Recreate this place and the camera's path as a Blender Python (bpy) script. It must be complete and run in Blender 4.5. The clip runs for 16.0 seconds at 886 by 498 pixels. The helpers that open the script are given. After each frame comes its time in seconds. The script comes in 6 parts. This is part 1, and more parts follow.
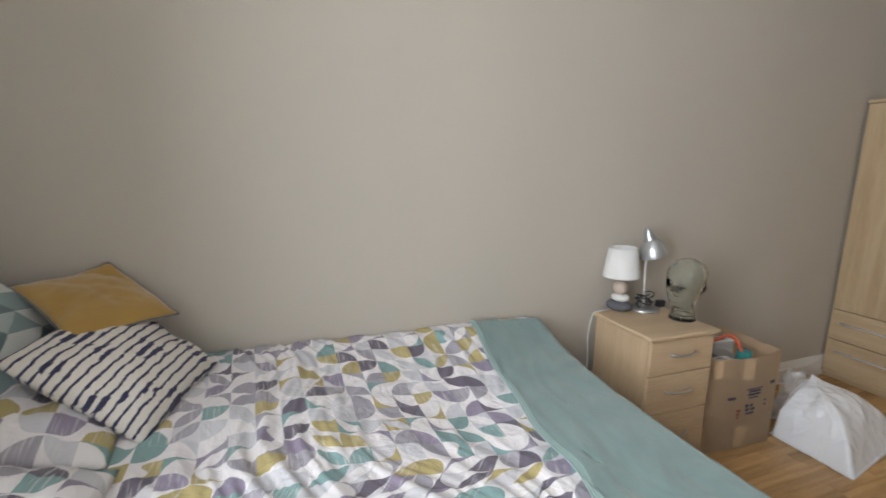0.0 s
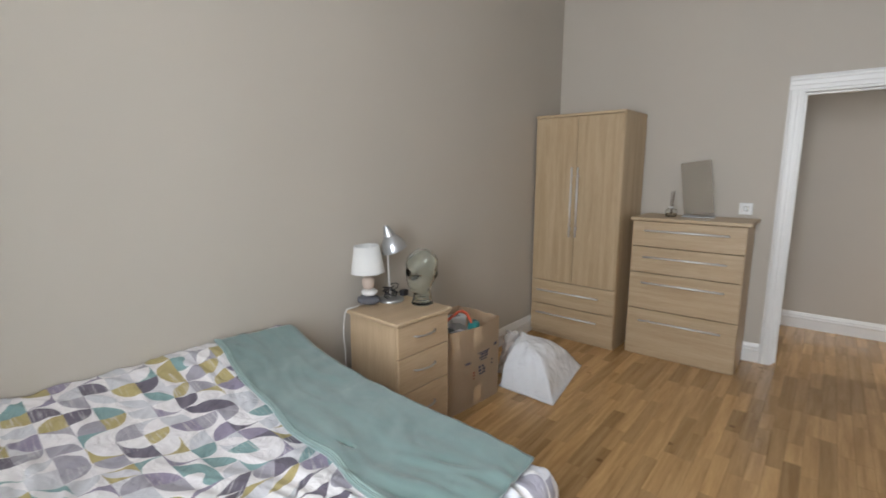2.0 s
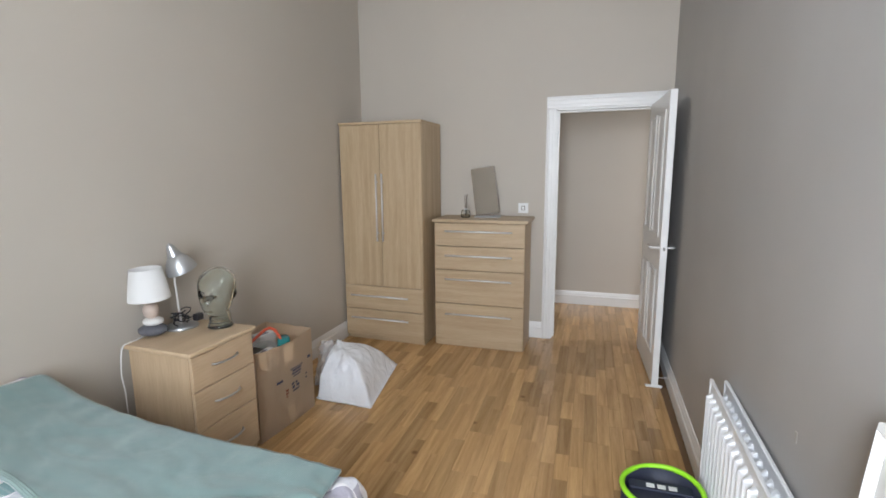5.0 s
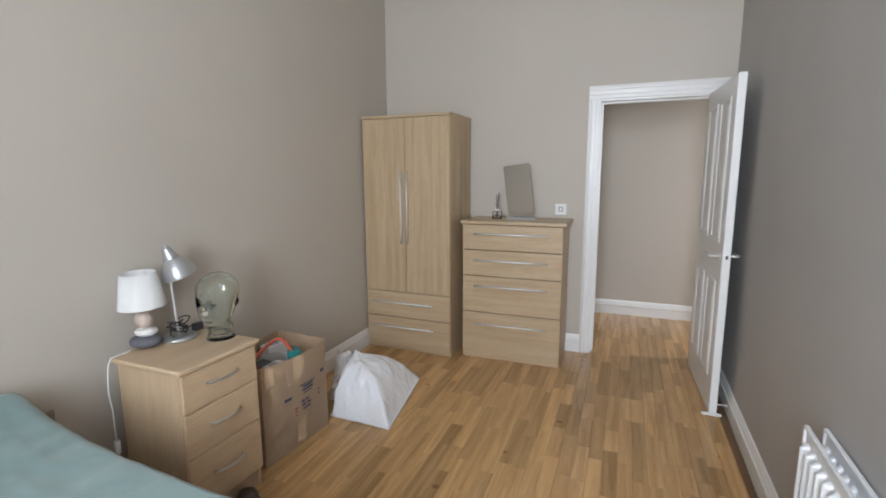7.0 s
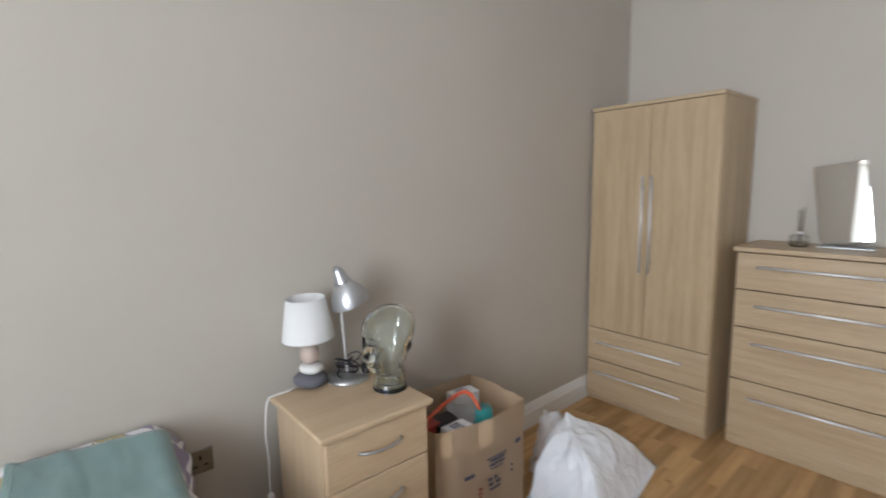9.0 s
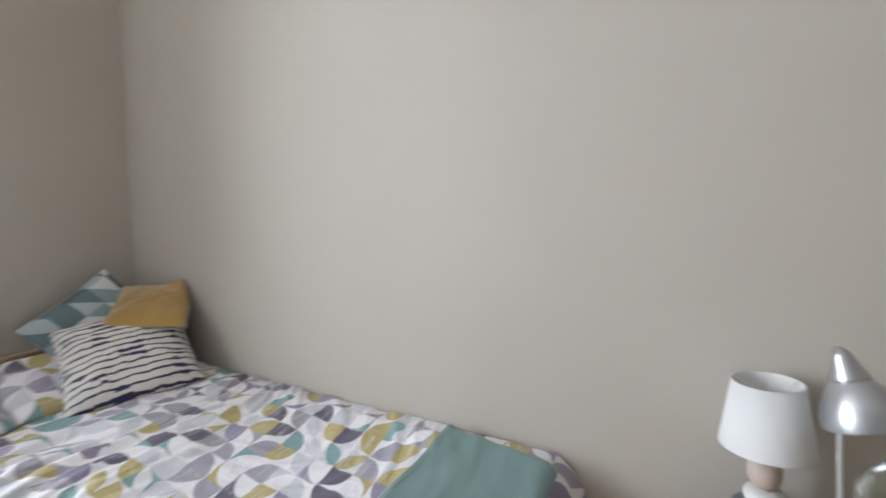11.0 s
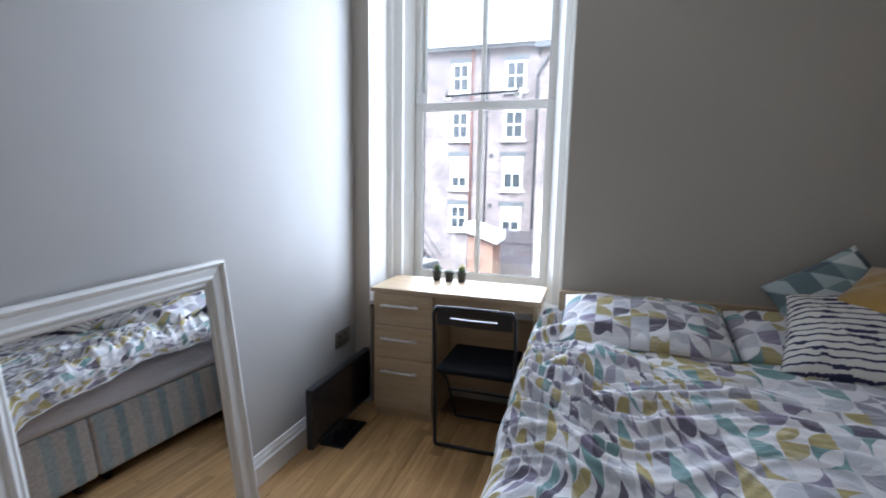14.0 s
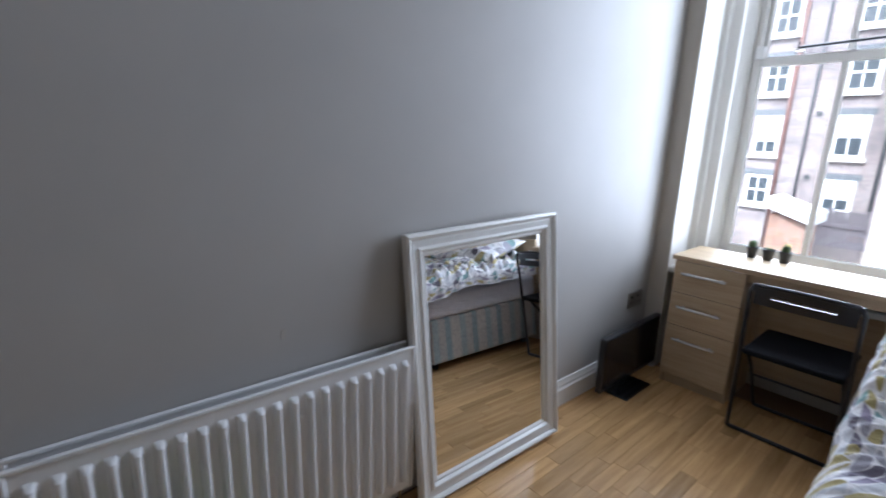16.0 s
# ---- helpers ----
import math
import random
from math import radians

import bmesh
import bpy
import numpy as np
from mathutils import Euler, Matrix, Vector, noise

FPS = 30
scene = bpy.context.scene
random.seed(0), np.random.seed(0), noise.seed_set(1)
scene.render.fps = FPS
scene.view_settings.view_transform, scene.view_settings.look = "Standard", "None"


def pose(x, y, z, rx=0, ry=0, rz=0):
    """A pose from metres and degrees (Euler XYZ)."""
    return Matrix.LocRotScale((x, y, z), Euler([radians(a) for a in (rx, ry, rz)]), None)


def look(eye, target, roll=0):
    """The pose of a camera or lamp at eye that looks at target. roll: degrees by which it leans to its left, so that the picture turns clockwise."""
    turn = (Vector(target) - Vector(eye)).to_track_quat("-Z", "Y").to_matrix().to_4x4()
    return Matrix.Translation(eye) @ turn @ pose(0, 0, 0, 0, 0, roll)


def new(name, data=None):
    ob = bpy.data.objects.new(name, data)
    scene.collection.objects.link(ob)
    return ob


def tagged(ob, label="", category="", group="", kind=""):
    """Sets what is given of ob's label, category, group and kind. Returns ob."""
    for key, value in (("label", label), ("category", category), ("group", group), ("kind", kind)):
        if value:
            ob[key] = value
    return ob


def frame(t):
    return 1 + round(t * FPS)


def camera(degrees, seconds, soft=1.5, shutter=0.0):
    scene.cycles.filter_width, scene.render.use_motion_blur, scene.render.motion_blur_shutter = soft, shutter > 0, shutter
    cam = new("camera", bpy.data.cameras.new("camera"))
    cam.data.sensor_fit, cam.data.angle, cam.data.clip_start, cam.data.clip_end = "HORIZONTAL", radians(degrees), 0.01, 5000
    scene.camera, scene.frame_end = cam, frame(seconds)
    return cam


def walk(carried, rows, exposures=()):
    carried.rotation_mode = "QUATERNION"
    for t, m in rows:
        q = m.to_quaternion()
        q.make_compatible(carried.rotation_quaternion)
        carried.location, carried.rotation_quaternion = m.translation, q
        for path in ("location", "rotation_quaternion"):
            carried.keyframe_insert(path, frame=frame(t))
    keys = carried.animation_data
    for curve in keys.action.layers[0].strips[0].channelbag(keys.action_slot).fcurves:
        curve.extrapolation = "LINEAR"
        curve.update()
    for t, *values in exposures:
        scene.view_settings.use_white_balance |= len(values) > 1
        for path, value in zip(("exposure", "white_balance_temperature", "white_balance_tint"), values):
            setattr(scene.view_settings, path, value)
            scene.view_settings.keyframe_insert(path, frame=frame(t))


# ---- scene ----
cam = camera(86.7, 16.0, soft=1.7, shutter=0.4)
PATH = [
    (0, (1.916, 0.859, 1.456), (0.098, 1.605, 1.086), 1.3),
    (0.5, (1.945, 0.881, 1.439), (0.227, 1.845, 1.096), 0.6),
    (1, (1.969, 0.885, 1.447), (0.404, 2.082, 1.105), 0.6),
    (1.5, (1.979, 0.897, 1.443), (0.564, 2.272, 1.114), 0.2),
    (2, (2.012, 0.906, 1.443), (0.762, 2.433, 1.116), 0.1),
    (2.5, (2.055, 0.911, 1.444), (0.952, 2.547, 1.117), -0.1),
    (3, (2.087, 0.92, 1.453), (1.133, 2.646, 1.12), -0.2),
    (3.5, (2.09, 0.931, 1.474), (1.278, 2.726, 1.132), 0.1),
    (4, (2.104, 0.923, 1.482), (1.409, 2.767, 1.144), 0.1),
    (6.3, (2.062, 1.024, 1.468), (1.495, 2.916, 1.151), -0.6),
    (6.5, (2.054, 1.083, 1.46), (1.45, 2.963, 1.146), -0.4),
    (7, (2.011, 1.235, 1.452), (1.299, 3.077, 1.136), -0.3),
    (7.5, (1.946, 1.41, 1.437), (1.127, 3.209, 1.132), -0.5),
    (8, (1.855, 1.555, 1.436), (0.87, 3.269, 1.138), -0.4),
    (8.2, (1.818, 1.619, 1.43), (0.766, 3.294, 1.137), -0.5),
    (10.3, (1.415, 2.218, 1.428), (-0.573, 2.244, 1.213), -0.4),
    (10.5, (1.392, 2.272, 1.432), (-0.585, 2.055, 1.221), -0.3),
    (11, (1.323, 2.41, 1.427), (-0.439, 1.483, 1.239), 0.4),
    (11.5, (1.312, 2.473, 1.413), (-0.12, 1.087, 1.243), -0.3),
    (12, (1.283, 2.464, 1.405), (0.265, 0.749, 1.247), 0.1),
    (12.5, (1.277, 2.459, 1.406), (0.68, 0.557, 1.25), -0.2),
    (13, (1.273, 2.464, 1.401), (1.17, 0.473, 1.247), -0.0),
    (13.5, (1.251, 2.479, 1.381), (1.574, 0.513, 1.21), 0.4),
    (14, (1.26, 2.508, 1.368), (1.853, 0.619, 1.082), 1.0),
    (14.5, (1.26, 2.545, 1.351), (2.036, 0.745, 0.953), 1.3),
    (15, (1.292, 2.617, 1.35), (2.288, 0.942, 0.898), 1.4),
    (15.5, (1.327, 2.707, 1.36), (2.572, 1.21, 0.899), 1.6),
    (16, (1.357, 2.812, 1.374), (2.816, 1.527, 0.903), 1.9),
]
EXPOSURES = [
    (0.0, 3.06, 6250, 10), (1.5, 3.02, 6200, 10), (4.0, 3.36, 6030, 10), (8.2, 3.32, 5930, 10), (10.3, 3.30, 5920, 10),
    (12.5, 3.05, 5650, 10), (13.5, 2.47, 5420, 10), (14.5, 2.27, 5370, 12), (16.0, 2.30, 5390, 12),
]
walk(cam, [(t, look(e, g, r)) for t, e, g, r in PATH], EXPOSURES)

# ---- world and light: overcast daylight through the one window, hall fill lamp added ----
W, L, H = 2.632, 5.078, 3.15          # room: x from bed wall, y from window wall
HALL = 6.31                           # far wall of the hall
world = bpy.data.worlds.new("overcast_sky")
scene.world = world
world.use_nodes = True
_n, _l = world.node_tree.nodes, world.node_tree.links
sky = _n.new("ShaderNodeTexSky")
sky.sky_type, sky.sun_disc = "NISHITA", False
sky.sun_elevation, sky.sun_rotation = radians(48), radians(-15)
sky.air_density, sky.dust_density, sky.ozone_density = 1.0, 6.0, 1.0
hs = _n.new("ShaderNodeHueSaturation")
hs.inputs["Saturation"].default_value = 0.1
_l.new(sky.outputs[0], hs.inputs["Color"])
_l.new(hs.outputs[0], _n["Background"].inputs[0])
_n["Background"].inputs[1].default_value = 0.12
sun = new("sun", bpy.data.lights.new("sun", "SUN"))
sun.data.energy, sun.data.angle, sun.data.color = 1.5, radians(20), (1.0, 0.96, 0.9)
sun.matrix_world = look((0, 0, 30), (-1.8, -6.5, 22.5))
opening = new("window_light", bpy.data.lights.new("window_light", "AREA"))
opening.data.shape, opening.data.size, opening.data.size_y = "RECTANGLE", 0.84, 1.98
opening.data.energy, opening.data.color = 9.6, (0.93, 0.97, 1.0)
opening.data.spread = radians(155)
opening.matrix_world = look((1.932, -0.352, 1.79), (1.932, 5.0, 1.79))

# fill lamp added in an unseen opening to brighten the hall
hall_fill = new("hall_window_light", bpy.data.lights.new("hall_window_light", "AREA"))
hall_fill.data.shape, hall_fill.data.size, hall_fill.data.size_y = "RECTANGLE", 0.66, 1.4
hall_fill.data.energy, hall_fill.data.color = 2.5, (1.0, 0.97, 0.93)
hall_fill.matrix_world = look((4.52, 5.75, 1.65), (2.0, 5.9, 1.2))

# ---- materials ----
def node_mat(name):
    m = bpy.data.materials.new(name)
    m.use_nodes = True
    return m, m.node_tree.nodes, m.node_tree.links, m.node_tree.nodes["Principled BSDF"]


def surface(name, col, rough=0.6, metal=0.0, vary=0.08, scale=6.0, fine=0.0, fine_scale=300.0, stretch=(1, 1, 1), sheen=0.0, rnd=0.0, spec=0.5, bump_dist=0.002):
    """A plain surface with two scales of variation and a fine bump."""
    m, n, l, b = node_mat(name)
    tc = n.new("ShaderNodeTexCoord")
    mp = n.new("ShaderNodeMapping")
    mp.inputs["Scale"].default_value = stretch
    l.new(tc.outputs["Object"], mp.inputs[0])
    big = n.new("ShaderNodeTexNoise")
    big.inputs["Scale"].default_value, big.inputs["Detail"].default_value = scale, 4
    small = n.new("ShaderNodeTexNoise")
    small.inputs["Scale"].default_value, small.inputs["Detail"].default_value = fine_scale, 3
    l.new(mp.outputs[0], big.inputs[0]), l.new(mp.outputs[0], small.inputs[0])
    mix = n.new("ShaderNodeMix")
    mix.data_type = "RGBA"
    mix.inputs[6].default_value = (*[c * (1 - vary) for c in col], 1)
    mix.inputs[7].default_value = (*[min(1, c * (1 + vary)) for c in col], 1)
    l.new(big.outputs[0], mix.inputs[0])
    out = mix.outputs[2]
    if rnd:
        oi = n.new("ShaderNodeObjectInfo")
        hv = n.new("ShaderNodeHueSaturation")
        mr = n.new("ShaderNodeMapRange")
        mr.inputs[3].default_value, mr.inputs[4].default_value = 1 - rnd, 1 + rnd
        l.new(oi.outputs["Random"], mr.inputs[0]), l.new(mr.outputs[0], hv.inputs["Value"])
        l.new(out, hv.inputs["Color"])
        out = hv.outputs[0]
    l.new(out, b.inputs["Base Color"])
    rr = n.new("ShaderNodeMapRange")
    rr.inputs[3].default_value, rr.inputs[4].default_value = max(0.02, rough - 0.08), min(1, rough + 0.08)
    l.new(small.outputs[0], rr.inputs[0]), l.new(rr.outputs[0], b.inputs["Roughness"])
    b.inputs["Metallic"].default_value = metal
    b.inputs["Specular IOR Level"].default_value = spec
    if sheen:
        b.inputs["Sheen Weight"].default_value = sheen
    if fine:
        bp = n.new("ShaderNodeBump")
        bp.inputs["Strength"].default_value, bp.inputs["Distance"].default_value = fine, bump_dist
        l.new(small.outputs[0], bp.inputs["Height"]), l.new(bp.outputs[0], b.inputs["Normal"])
    return m


def wood(name, light, dark, axis="Z", scale=1.0, rough=0.45, rnd=0.0, knots=0.0, island=False):
    """Wood whose grain runs along one axis of the object."""
    m, n, l, b = node_mat(name)
    tc = n.new("ShaderNodeTexCoord")
    mp = n.new("ShaderNodeMapping")
    s = {"X": (1.4, 26, 26), "Y": (26, 1.4, 26), "Z": (26, 26, 1.4)}[axis]
    mp.inputs["Scale"].default_value = [v * scale for v in s]
    l.new(tc.outputs["Object"], mp.inputs[0])
    if rnd:
        src = n.new("ShaderNodeNewGeometry").outputs["Random Per Island"] if island else n.new("ShaderNodeObjectInfo").outputs["Random"]
        cv = n.new("ShaderNodeVectorMath")
        cv.operation = "SCALE"
        cv.inputs[0].default_value = (37, 91, 53)
        l.new(src, cv.inputs["Scale"]), l.new(cv.outputs[0], mp.inputs["Location"])
    g1 = n.new("ShaderNodeTexNoise")
    g1.inputs["Scale"].default_value, g1.inputs["Detail"].default_value, g1.inputs["Distortion"].default_value = 1.0, 6, 0.6
    g2 = n.new("ShaderNodeTexNoise")
    g2.inputs["Scale"].default_value, g2.inputs["Detail"].default_value = 9.0, 3
    l.new(mp.outputs[0], g1.inputs[0]), l.new(mp.outputs[0], g2.inputs[0])
    ramp = n.new("ShaderNodeValToRGB")
    ramp.color_ramp.elements[0].color, ramp.color_ramp.elements[1].color = (*dark, 1), (*light, 1)
    ramp.color_ramp.elements[0].position, ramp.color_ramp.elements[1].position = 0.32, 0.66
    l.new(g1.outputs[0], ramp.inputs[0])
    ov = n.new("ShaderNodeMix")
    ov.data_type, ov.blend_type = "RGBA", "MULTIPLY"
    ov.inputs[0].default_value = 0.35
    r2 = n.new("ShaderNodeValToRGB")
    r2.color_ramp.elements[0].color, r2.color_ramp.elements[1].color = (0.72, 0.66, 0.6, 1), (1, 1, 1, 1)
    r2.color_ramp.elements[0].position, r2.color_ramp.elements[1].position = 0.35, 0.6
    l.new(g2.outputs[0], r2.inputs[0]), l.new(ramp.outputs[0], ov.inputs[6]), l.new(r2.outputs[0], ov.inputs[7])
    out = ov.outputs[2]
    if rnd:
        hv = n.new("ShaderNodeHueSaturation")
        mr = n.new("ShaderNodeMapRange")
        mr.inputs[3].default_value, mr.inputs[4].default_value = 1 - rnd, 1 + rnd
        l.new(src, mr.inputs[0]), l.new(mr.outputs[0], hv.inputs["Value"]), l.new(out, hv.inputs["Color"])
        out = hv.outputs[0]
    if knots:
        kn = n.new("ShaderNodeTexVoronoi")
        kn.inputs["Scale"].default_value = 4.0
        kr = n.new("ShaderNodeValToRGB")
        kr.color_ramp.elements[0].color, kr.color_ramp.elements[1].color = (0.25, 0.16, 0.1, 1), (1, 1, 1, 1)
        kr.color_ramp.elements[0].position, kr.color_ramp.elements[1].position = 0.03, 0.09
        km = n.new("ShaderNodeMix")
        km.data_type, km.blend_type = "RGBA", "MULTIPLY"
        km.inputs[0].default_value = knots
        l.new(tc.outputs["Object"], kn.inputs[0])
        if rnd:
            ad = n.new("ShaderNodeVectorMath")
            l.new(tc.outputs["Object"], ad.inputs[0]), l.new(cv.outputs[0], ad.inputs[1]), l.new(ad.outputs[0], kn.inputs[0])
        l.new(kn.outputs["Distance"], kr.inputs[0]), l.new(out, km.inputs[6]), l.new(kr.outputs[0], km.inputs[7])
        out = km.outputs[2]
    l.new(out, b.inputs["Base Color"])
    rr = n.new("ShaderNodeMapRange")
    rr.inputs[3].default_value, rr.inputs[4].default_value = rough - 0.06, rough + 0.1
    l.new(g2.outputs[0], rr.inputs[0]), l.new(rr.outputs[0], b.inputs["Roughness"])
    bp = n.new("ShaderNodeBump")
    bp.inputs["Strength"].default_value, bp.inputs["Distance"].default_value = 0.12, 0.0008
    l.new(g2.outputs[0], bp.inputs["Height"]), l.new(bp.outputs[0], b.inputs["Normal"])
    return m


def math_node(n, l, op, a, c=None):
    k = n.new("ShaderNodeMath")
    k.operation = op
    for i, v in enumerate((a, c)):
        if v is None:
            continue
        if isinstance(v, (int, float)):
            k.inputs[i].default_value = v
        else:
            l.new(v, k.inputs[i])
    return k.outputs[0]


def fabric_finish(n, l, b, col_out, rough=0.9, weave=900.0, depth=0.15, crease=0.35):
    b.inputs["Roughness"].default_value = rough
    b.inputs["Specular IOR Level"].default_value = 0.15
    b.inputs["Sheen Weight"].default_value = 0.15
    tc = n.new("ShaderNodeTexCoord")
    w1 = n.new("ShaderNodeTexNoise")
    w1.inputs["Scale"].default_value, w1.inputs["Detail"].default_value = weave, 2
    w2 = n.new("ShaderNodeTexNoise")
    w2.inputs["Scale"].default_value, w2.inputs["Detail"].default_value, w2.inputs["Distortion"].default_value = 14, 5, 1.2
    l.new(tc.outputs["Object"], w1.inputs[0]), l.new(tc.outputs["Object"], w2.inputs[0])
    b1 = n.new("ShaderNodeBump")
    b1.inputs["Strength"].default_value, b1.inputs["Distance"].default_value = depth, 0.001
    b2 = n.new("ShaderNodeBump")
    b2.inputs["Strength"].default_value, b2.inputs["Distance"].default_value = crease, 0.012
    l.new(w1.outputs[0], b1.inputs["Height"]), l.new(w2.outputs[0], b2.inputs["Height"])
    l.new(b2.outputs[0], b1.inputs["Normal"]), l.new(b1.outputs[0], b.inputs["Normal"])
    l.new(col_out, b.inputs["Base Color"])


def print_cells(name, cell=0.074):
    """Printed cotton: a grid of quarter discs, leaves and waves in mustard, teal, grey and plum on off-white."""
    m, n, l, b = node_mat(name)
    uv = n.new("ShaderNodeUVMap")
    sc = n.new("ShaderNodeVectorMath")
    sc.operation = "SCALE"
    sc.inputs["Scale"].default_value = 1 / cell
    l.new(uv.outputs[0], sc.inputs[0])
    fl = n.new("ShaderNodeVectorMath")
    fl.operation = "FLOOR"
    fr = n.new("ShaderNodeVectorMath")
    fr.operation = "FRACTION"
    l.new(sc.outputs[0], fl.inputs[0]), l.new(sc.outputs[0], fr.inputs[0])

    def rand(shift):
        ad = n.new("ShaderNodeVectorMath")
        ad.inputs[1].default_value = (shift, shift * 1.7, shift * 0.3)
        wn = n.new("ShaderNodeTexWhiteNoise")
        l.new(fl.outputs[0], ad.inputs[0]), l.new(ad.outputs[0], wn.inputs[0])
        return wn.outputs["Value"]

    sep = n.new("ShaderNodeSeparateXYZ")
    l.new(fr.outputs[0], sep.inputs[0])
    M = lambda op, a, c=None: math_node(n, l, op, a, c)
    whole = n.new("ShaderNodeSeparateXYZ")
    l.new(fl.outputs[0], whole.inputs[0])
    u = M("ABSOLUTE", M("SUBTRACT", M("FLOORED_MODULO", M("ADD", whole.outputs[0], M("GREATER_THAN", rand(31.7), 0.7)), 2.0), sep.outputs[0]))
    v = M("ABSOLUTE", M("SUBTRACT", M("FLOORED_MODULO", M("ADD", whole.outputs[1], M("GREATER_THAN", rand(37.1), 0.7)), 2.0), sep.outputs[1]))
    wav = M("ADD", v, M("MULTIPLY", M("SINE", M("MULTIPLY", u, 6.28)), 0.13))
    inv_u, inv_v = M("SUBTRACT", 1.0, u), M("SUBTRACT", 1.0, v)
    d1 = M("SQRT", M("ADD", M("MULTIPLY", u, u), M("MULTIPLY", v, v)))
    d2 = M("SQRT", M("ADD", M("MULTIPLY", inv_u, inv_u), M("MULTIPLY", inv_v, inv_v)))
    quarter = M("LESS_THAN", d1, 0.97)
    leaf = M("MULTIPLY", M("LESS_THAN", d1, 1.0), M("LESS_THAN", d2, 1.0))
    half = M("LESS_THAN", wav, 0.52)
    ktype = rand(7.7)
    is_q = M("LESS_THAN", ktype, 0.82)
    is_l = M("MULTIPLY", M("GREATER_THAN", ktype, 0.82), M("LESS_THAN", ktype, 0.95))
    is_h = M("MULTIPLY", M("GREATER_THAN", ktype, 0.95), M("LESS_THAN", ktype, 1.1))
    shape = M("ADD", M("ADD", M("MULTIPLY", is_q, quarter), M("MULTIPLY", is_l, leaf)), M("MULTIPLY", is_h, half))

    def palette(value, stops):
        r = n.new("ShaderNodeValToRGB")
        r.color_ramp.interpolation = "CONSTANT"
        while len(r.color_ramp.elements) < len(stops):
            r.color_ramp.elements.new(0.5)
        for e, (p, c) in zip(r.color_ramp.elements, stops):
            e.position, e.color = p, (*c, 1)
        l.new(value, r.inputs[0])
        return r.outputs[0]

    ink = palette(rand(11.3), [(0.0, (0.47, 0.39, 0.18)), (0.20, (0.24, 0.37, 0.37)), (0.36, (0.38, 0.36, 0.41)), (0.54, (0.16, 0.14, 0.18)), (0.67, (0.62, 0.62, 0.65)), (0.88, (0.31, 0.27, 0.36))])
    ground_col = palette(rand(19.9), [(0.0, (0.83, 0.80, 0.81)), (0.70, (0.67, 0.66, 0.69)), (0.82, (0.85, 0.82, 0.82))])
    turned = M("GREATER_THAN", rand(41.9), 0.70)
    mix = n.new("ShaderNodeMix")
    mix.data_type = "RGBA"
    l.new(M("ABSOLUTE", M("SUBTRACT", shape, turned)), mix.inputs[0]), l.new(ground_col, mix.inputs[6]), l.new(ink, mix.inputs[7])
    # dry-brush streaks in the ink
    st = n.new("ShaderNodeTexNoise")
    st.inputs["Scale"].default_value, st.inputs["Detail"].default_value = 3.0, 5
    mp = n.new("ShaderNodeMapping")
    mp.inputs["Scale"].default_value = (3, 40, 1)
    l.new(uv.outputs[0], mp.inputs[0]), l.new(mp.outputs[0], st.inputs[0])
    sr = n.new("ShaderNodeMapRange")
    sr.inputs[1].default_value, sr.inputs[2].default_value, sr.inputs[3].default_value, sr.inputs[4].default_value = 0.52, 0.68, 0.0, 0.55
    l.new(st.outputs[0], sr.inputs[0])
    m2 = n.new("ShaderNodeMix")
    m2.data_type = "RGBA"
    m2.inputs[7].default_value = (0.76, 0.74, 0.72, 1)
    l.new(M("MULTIPLY", sr.outputs[0], M("GREATER_THAN", rand(23.3), 0.45)), m2.inputs[0]), l.new(mix.outputs[2], m2.inputs[6])
    fabric_finish(n, l, b, m2.outputs[2], crease=0.75)
    return m


def stripe_print(name):
    """Cream cotton with ragged navy shibori stripes."""
    m, n, l, b = node_mat(name)
    uv = n.new("ShaderNodeUVMap")
    sep = n.new("ShaderNodeSeparateXYZ")
    l.new(uv.outputs[0], sep.inputs[0])
    M = lambda op, a, c=None: math_node(n, l, op, a, c)
    n1 = n.new("ShaderNodeTexNoise")
    n1.inputs["Scale"].default_value, n1.inputs["Detail"].default_value = 22, 4
    n2 = n.new("ShaderNodeTexNoise")
    n2.inputs["Scale"].default_value, n2.inputs["Detail"].default_value = 75, 3
    n3 = n.new("ShaderNodeTexNoise")
    n3.inputs["Scale"].default_value = 9
    for k in (n1, n2, n3):
        l.new(uv.outputs[0], k.inputs[0])
    ph = M("ADD", M("MULTIPLY", sep.outputs[1], 34.0), M("MULTIPLY", n1.outputs[0], 0.55))
    tri = M("ABSOLUTE", M("SUBTRACT", M("FRACT", ph), 0.5))
    width = M("ADD", M("MULTIPLY", n2.outputs[0], 0.30), M("MULTIPLY", M("GREATER_THAN", n3.outputs[0], 0.56), 0.16))
    dark = M("LESS_THAN", tri, M("SUBTRACT", width, 0.02))
    mix = n.new("ShaderNodeMix")
    mix.data_type = "RGBA"
    mix.inputs[6].default_value, mix.inputs[7].default_value = (0.74, 0.70, 0.64, 1), (0.05, 0.05, 0.10, 1)
    l.new(dark, mix.inputs[0])
    fabric_finish(n, l, b, mix.outputs[2], crease=0.3)
    return m


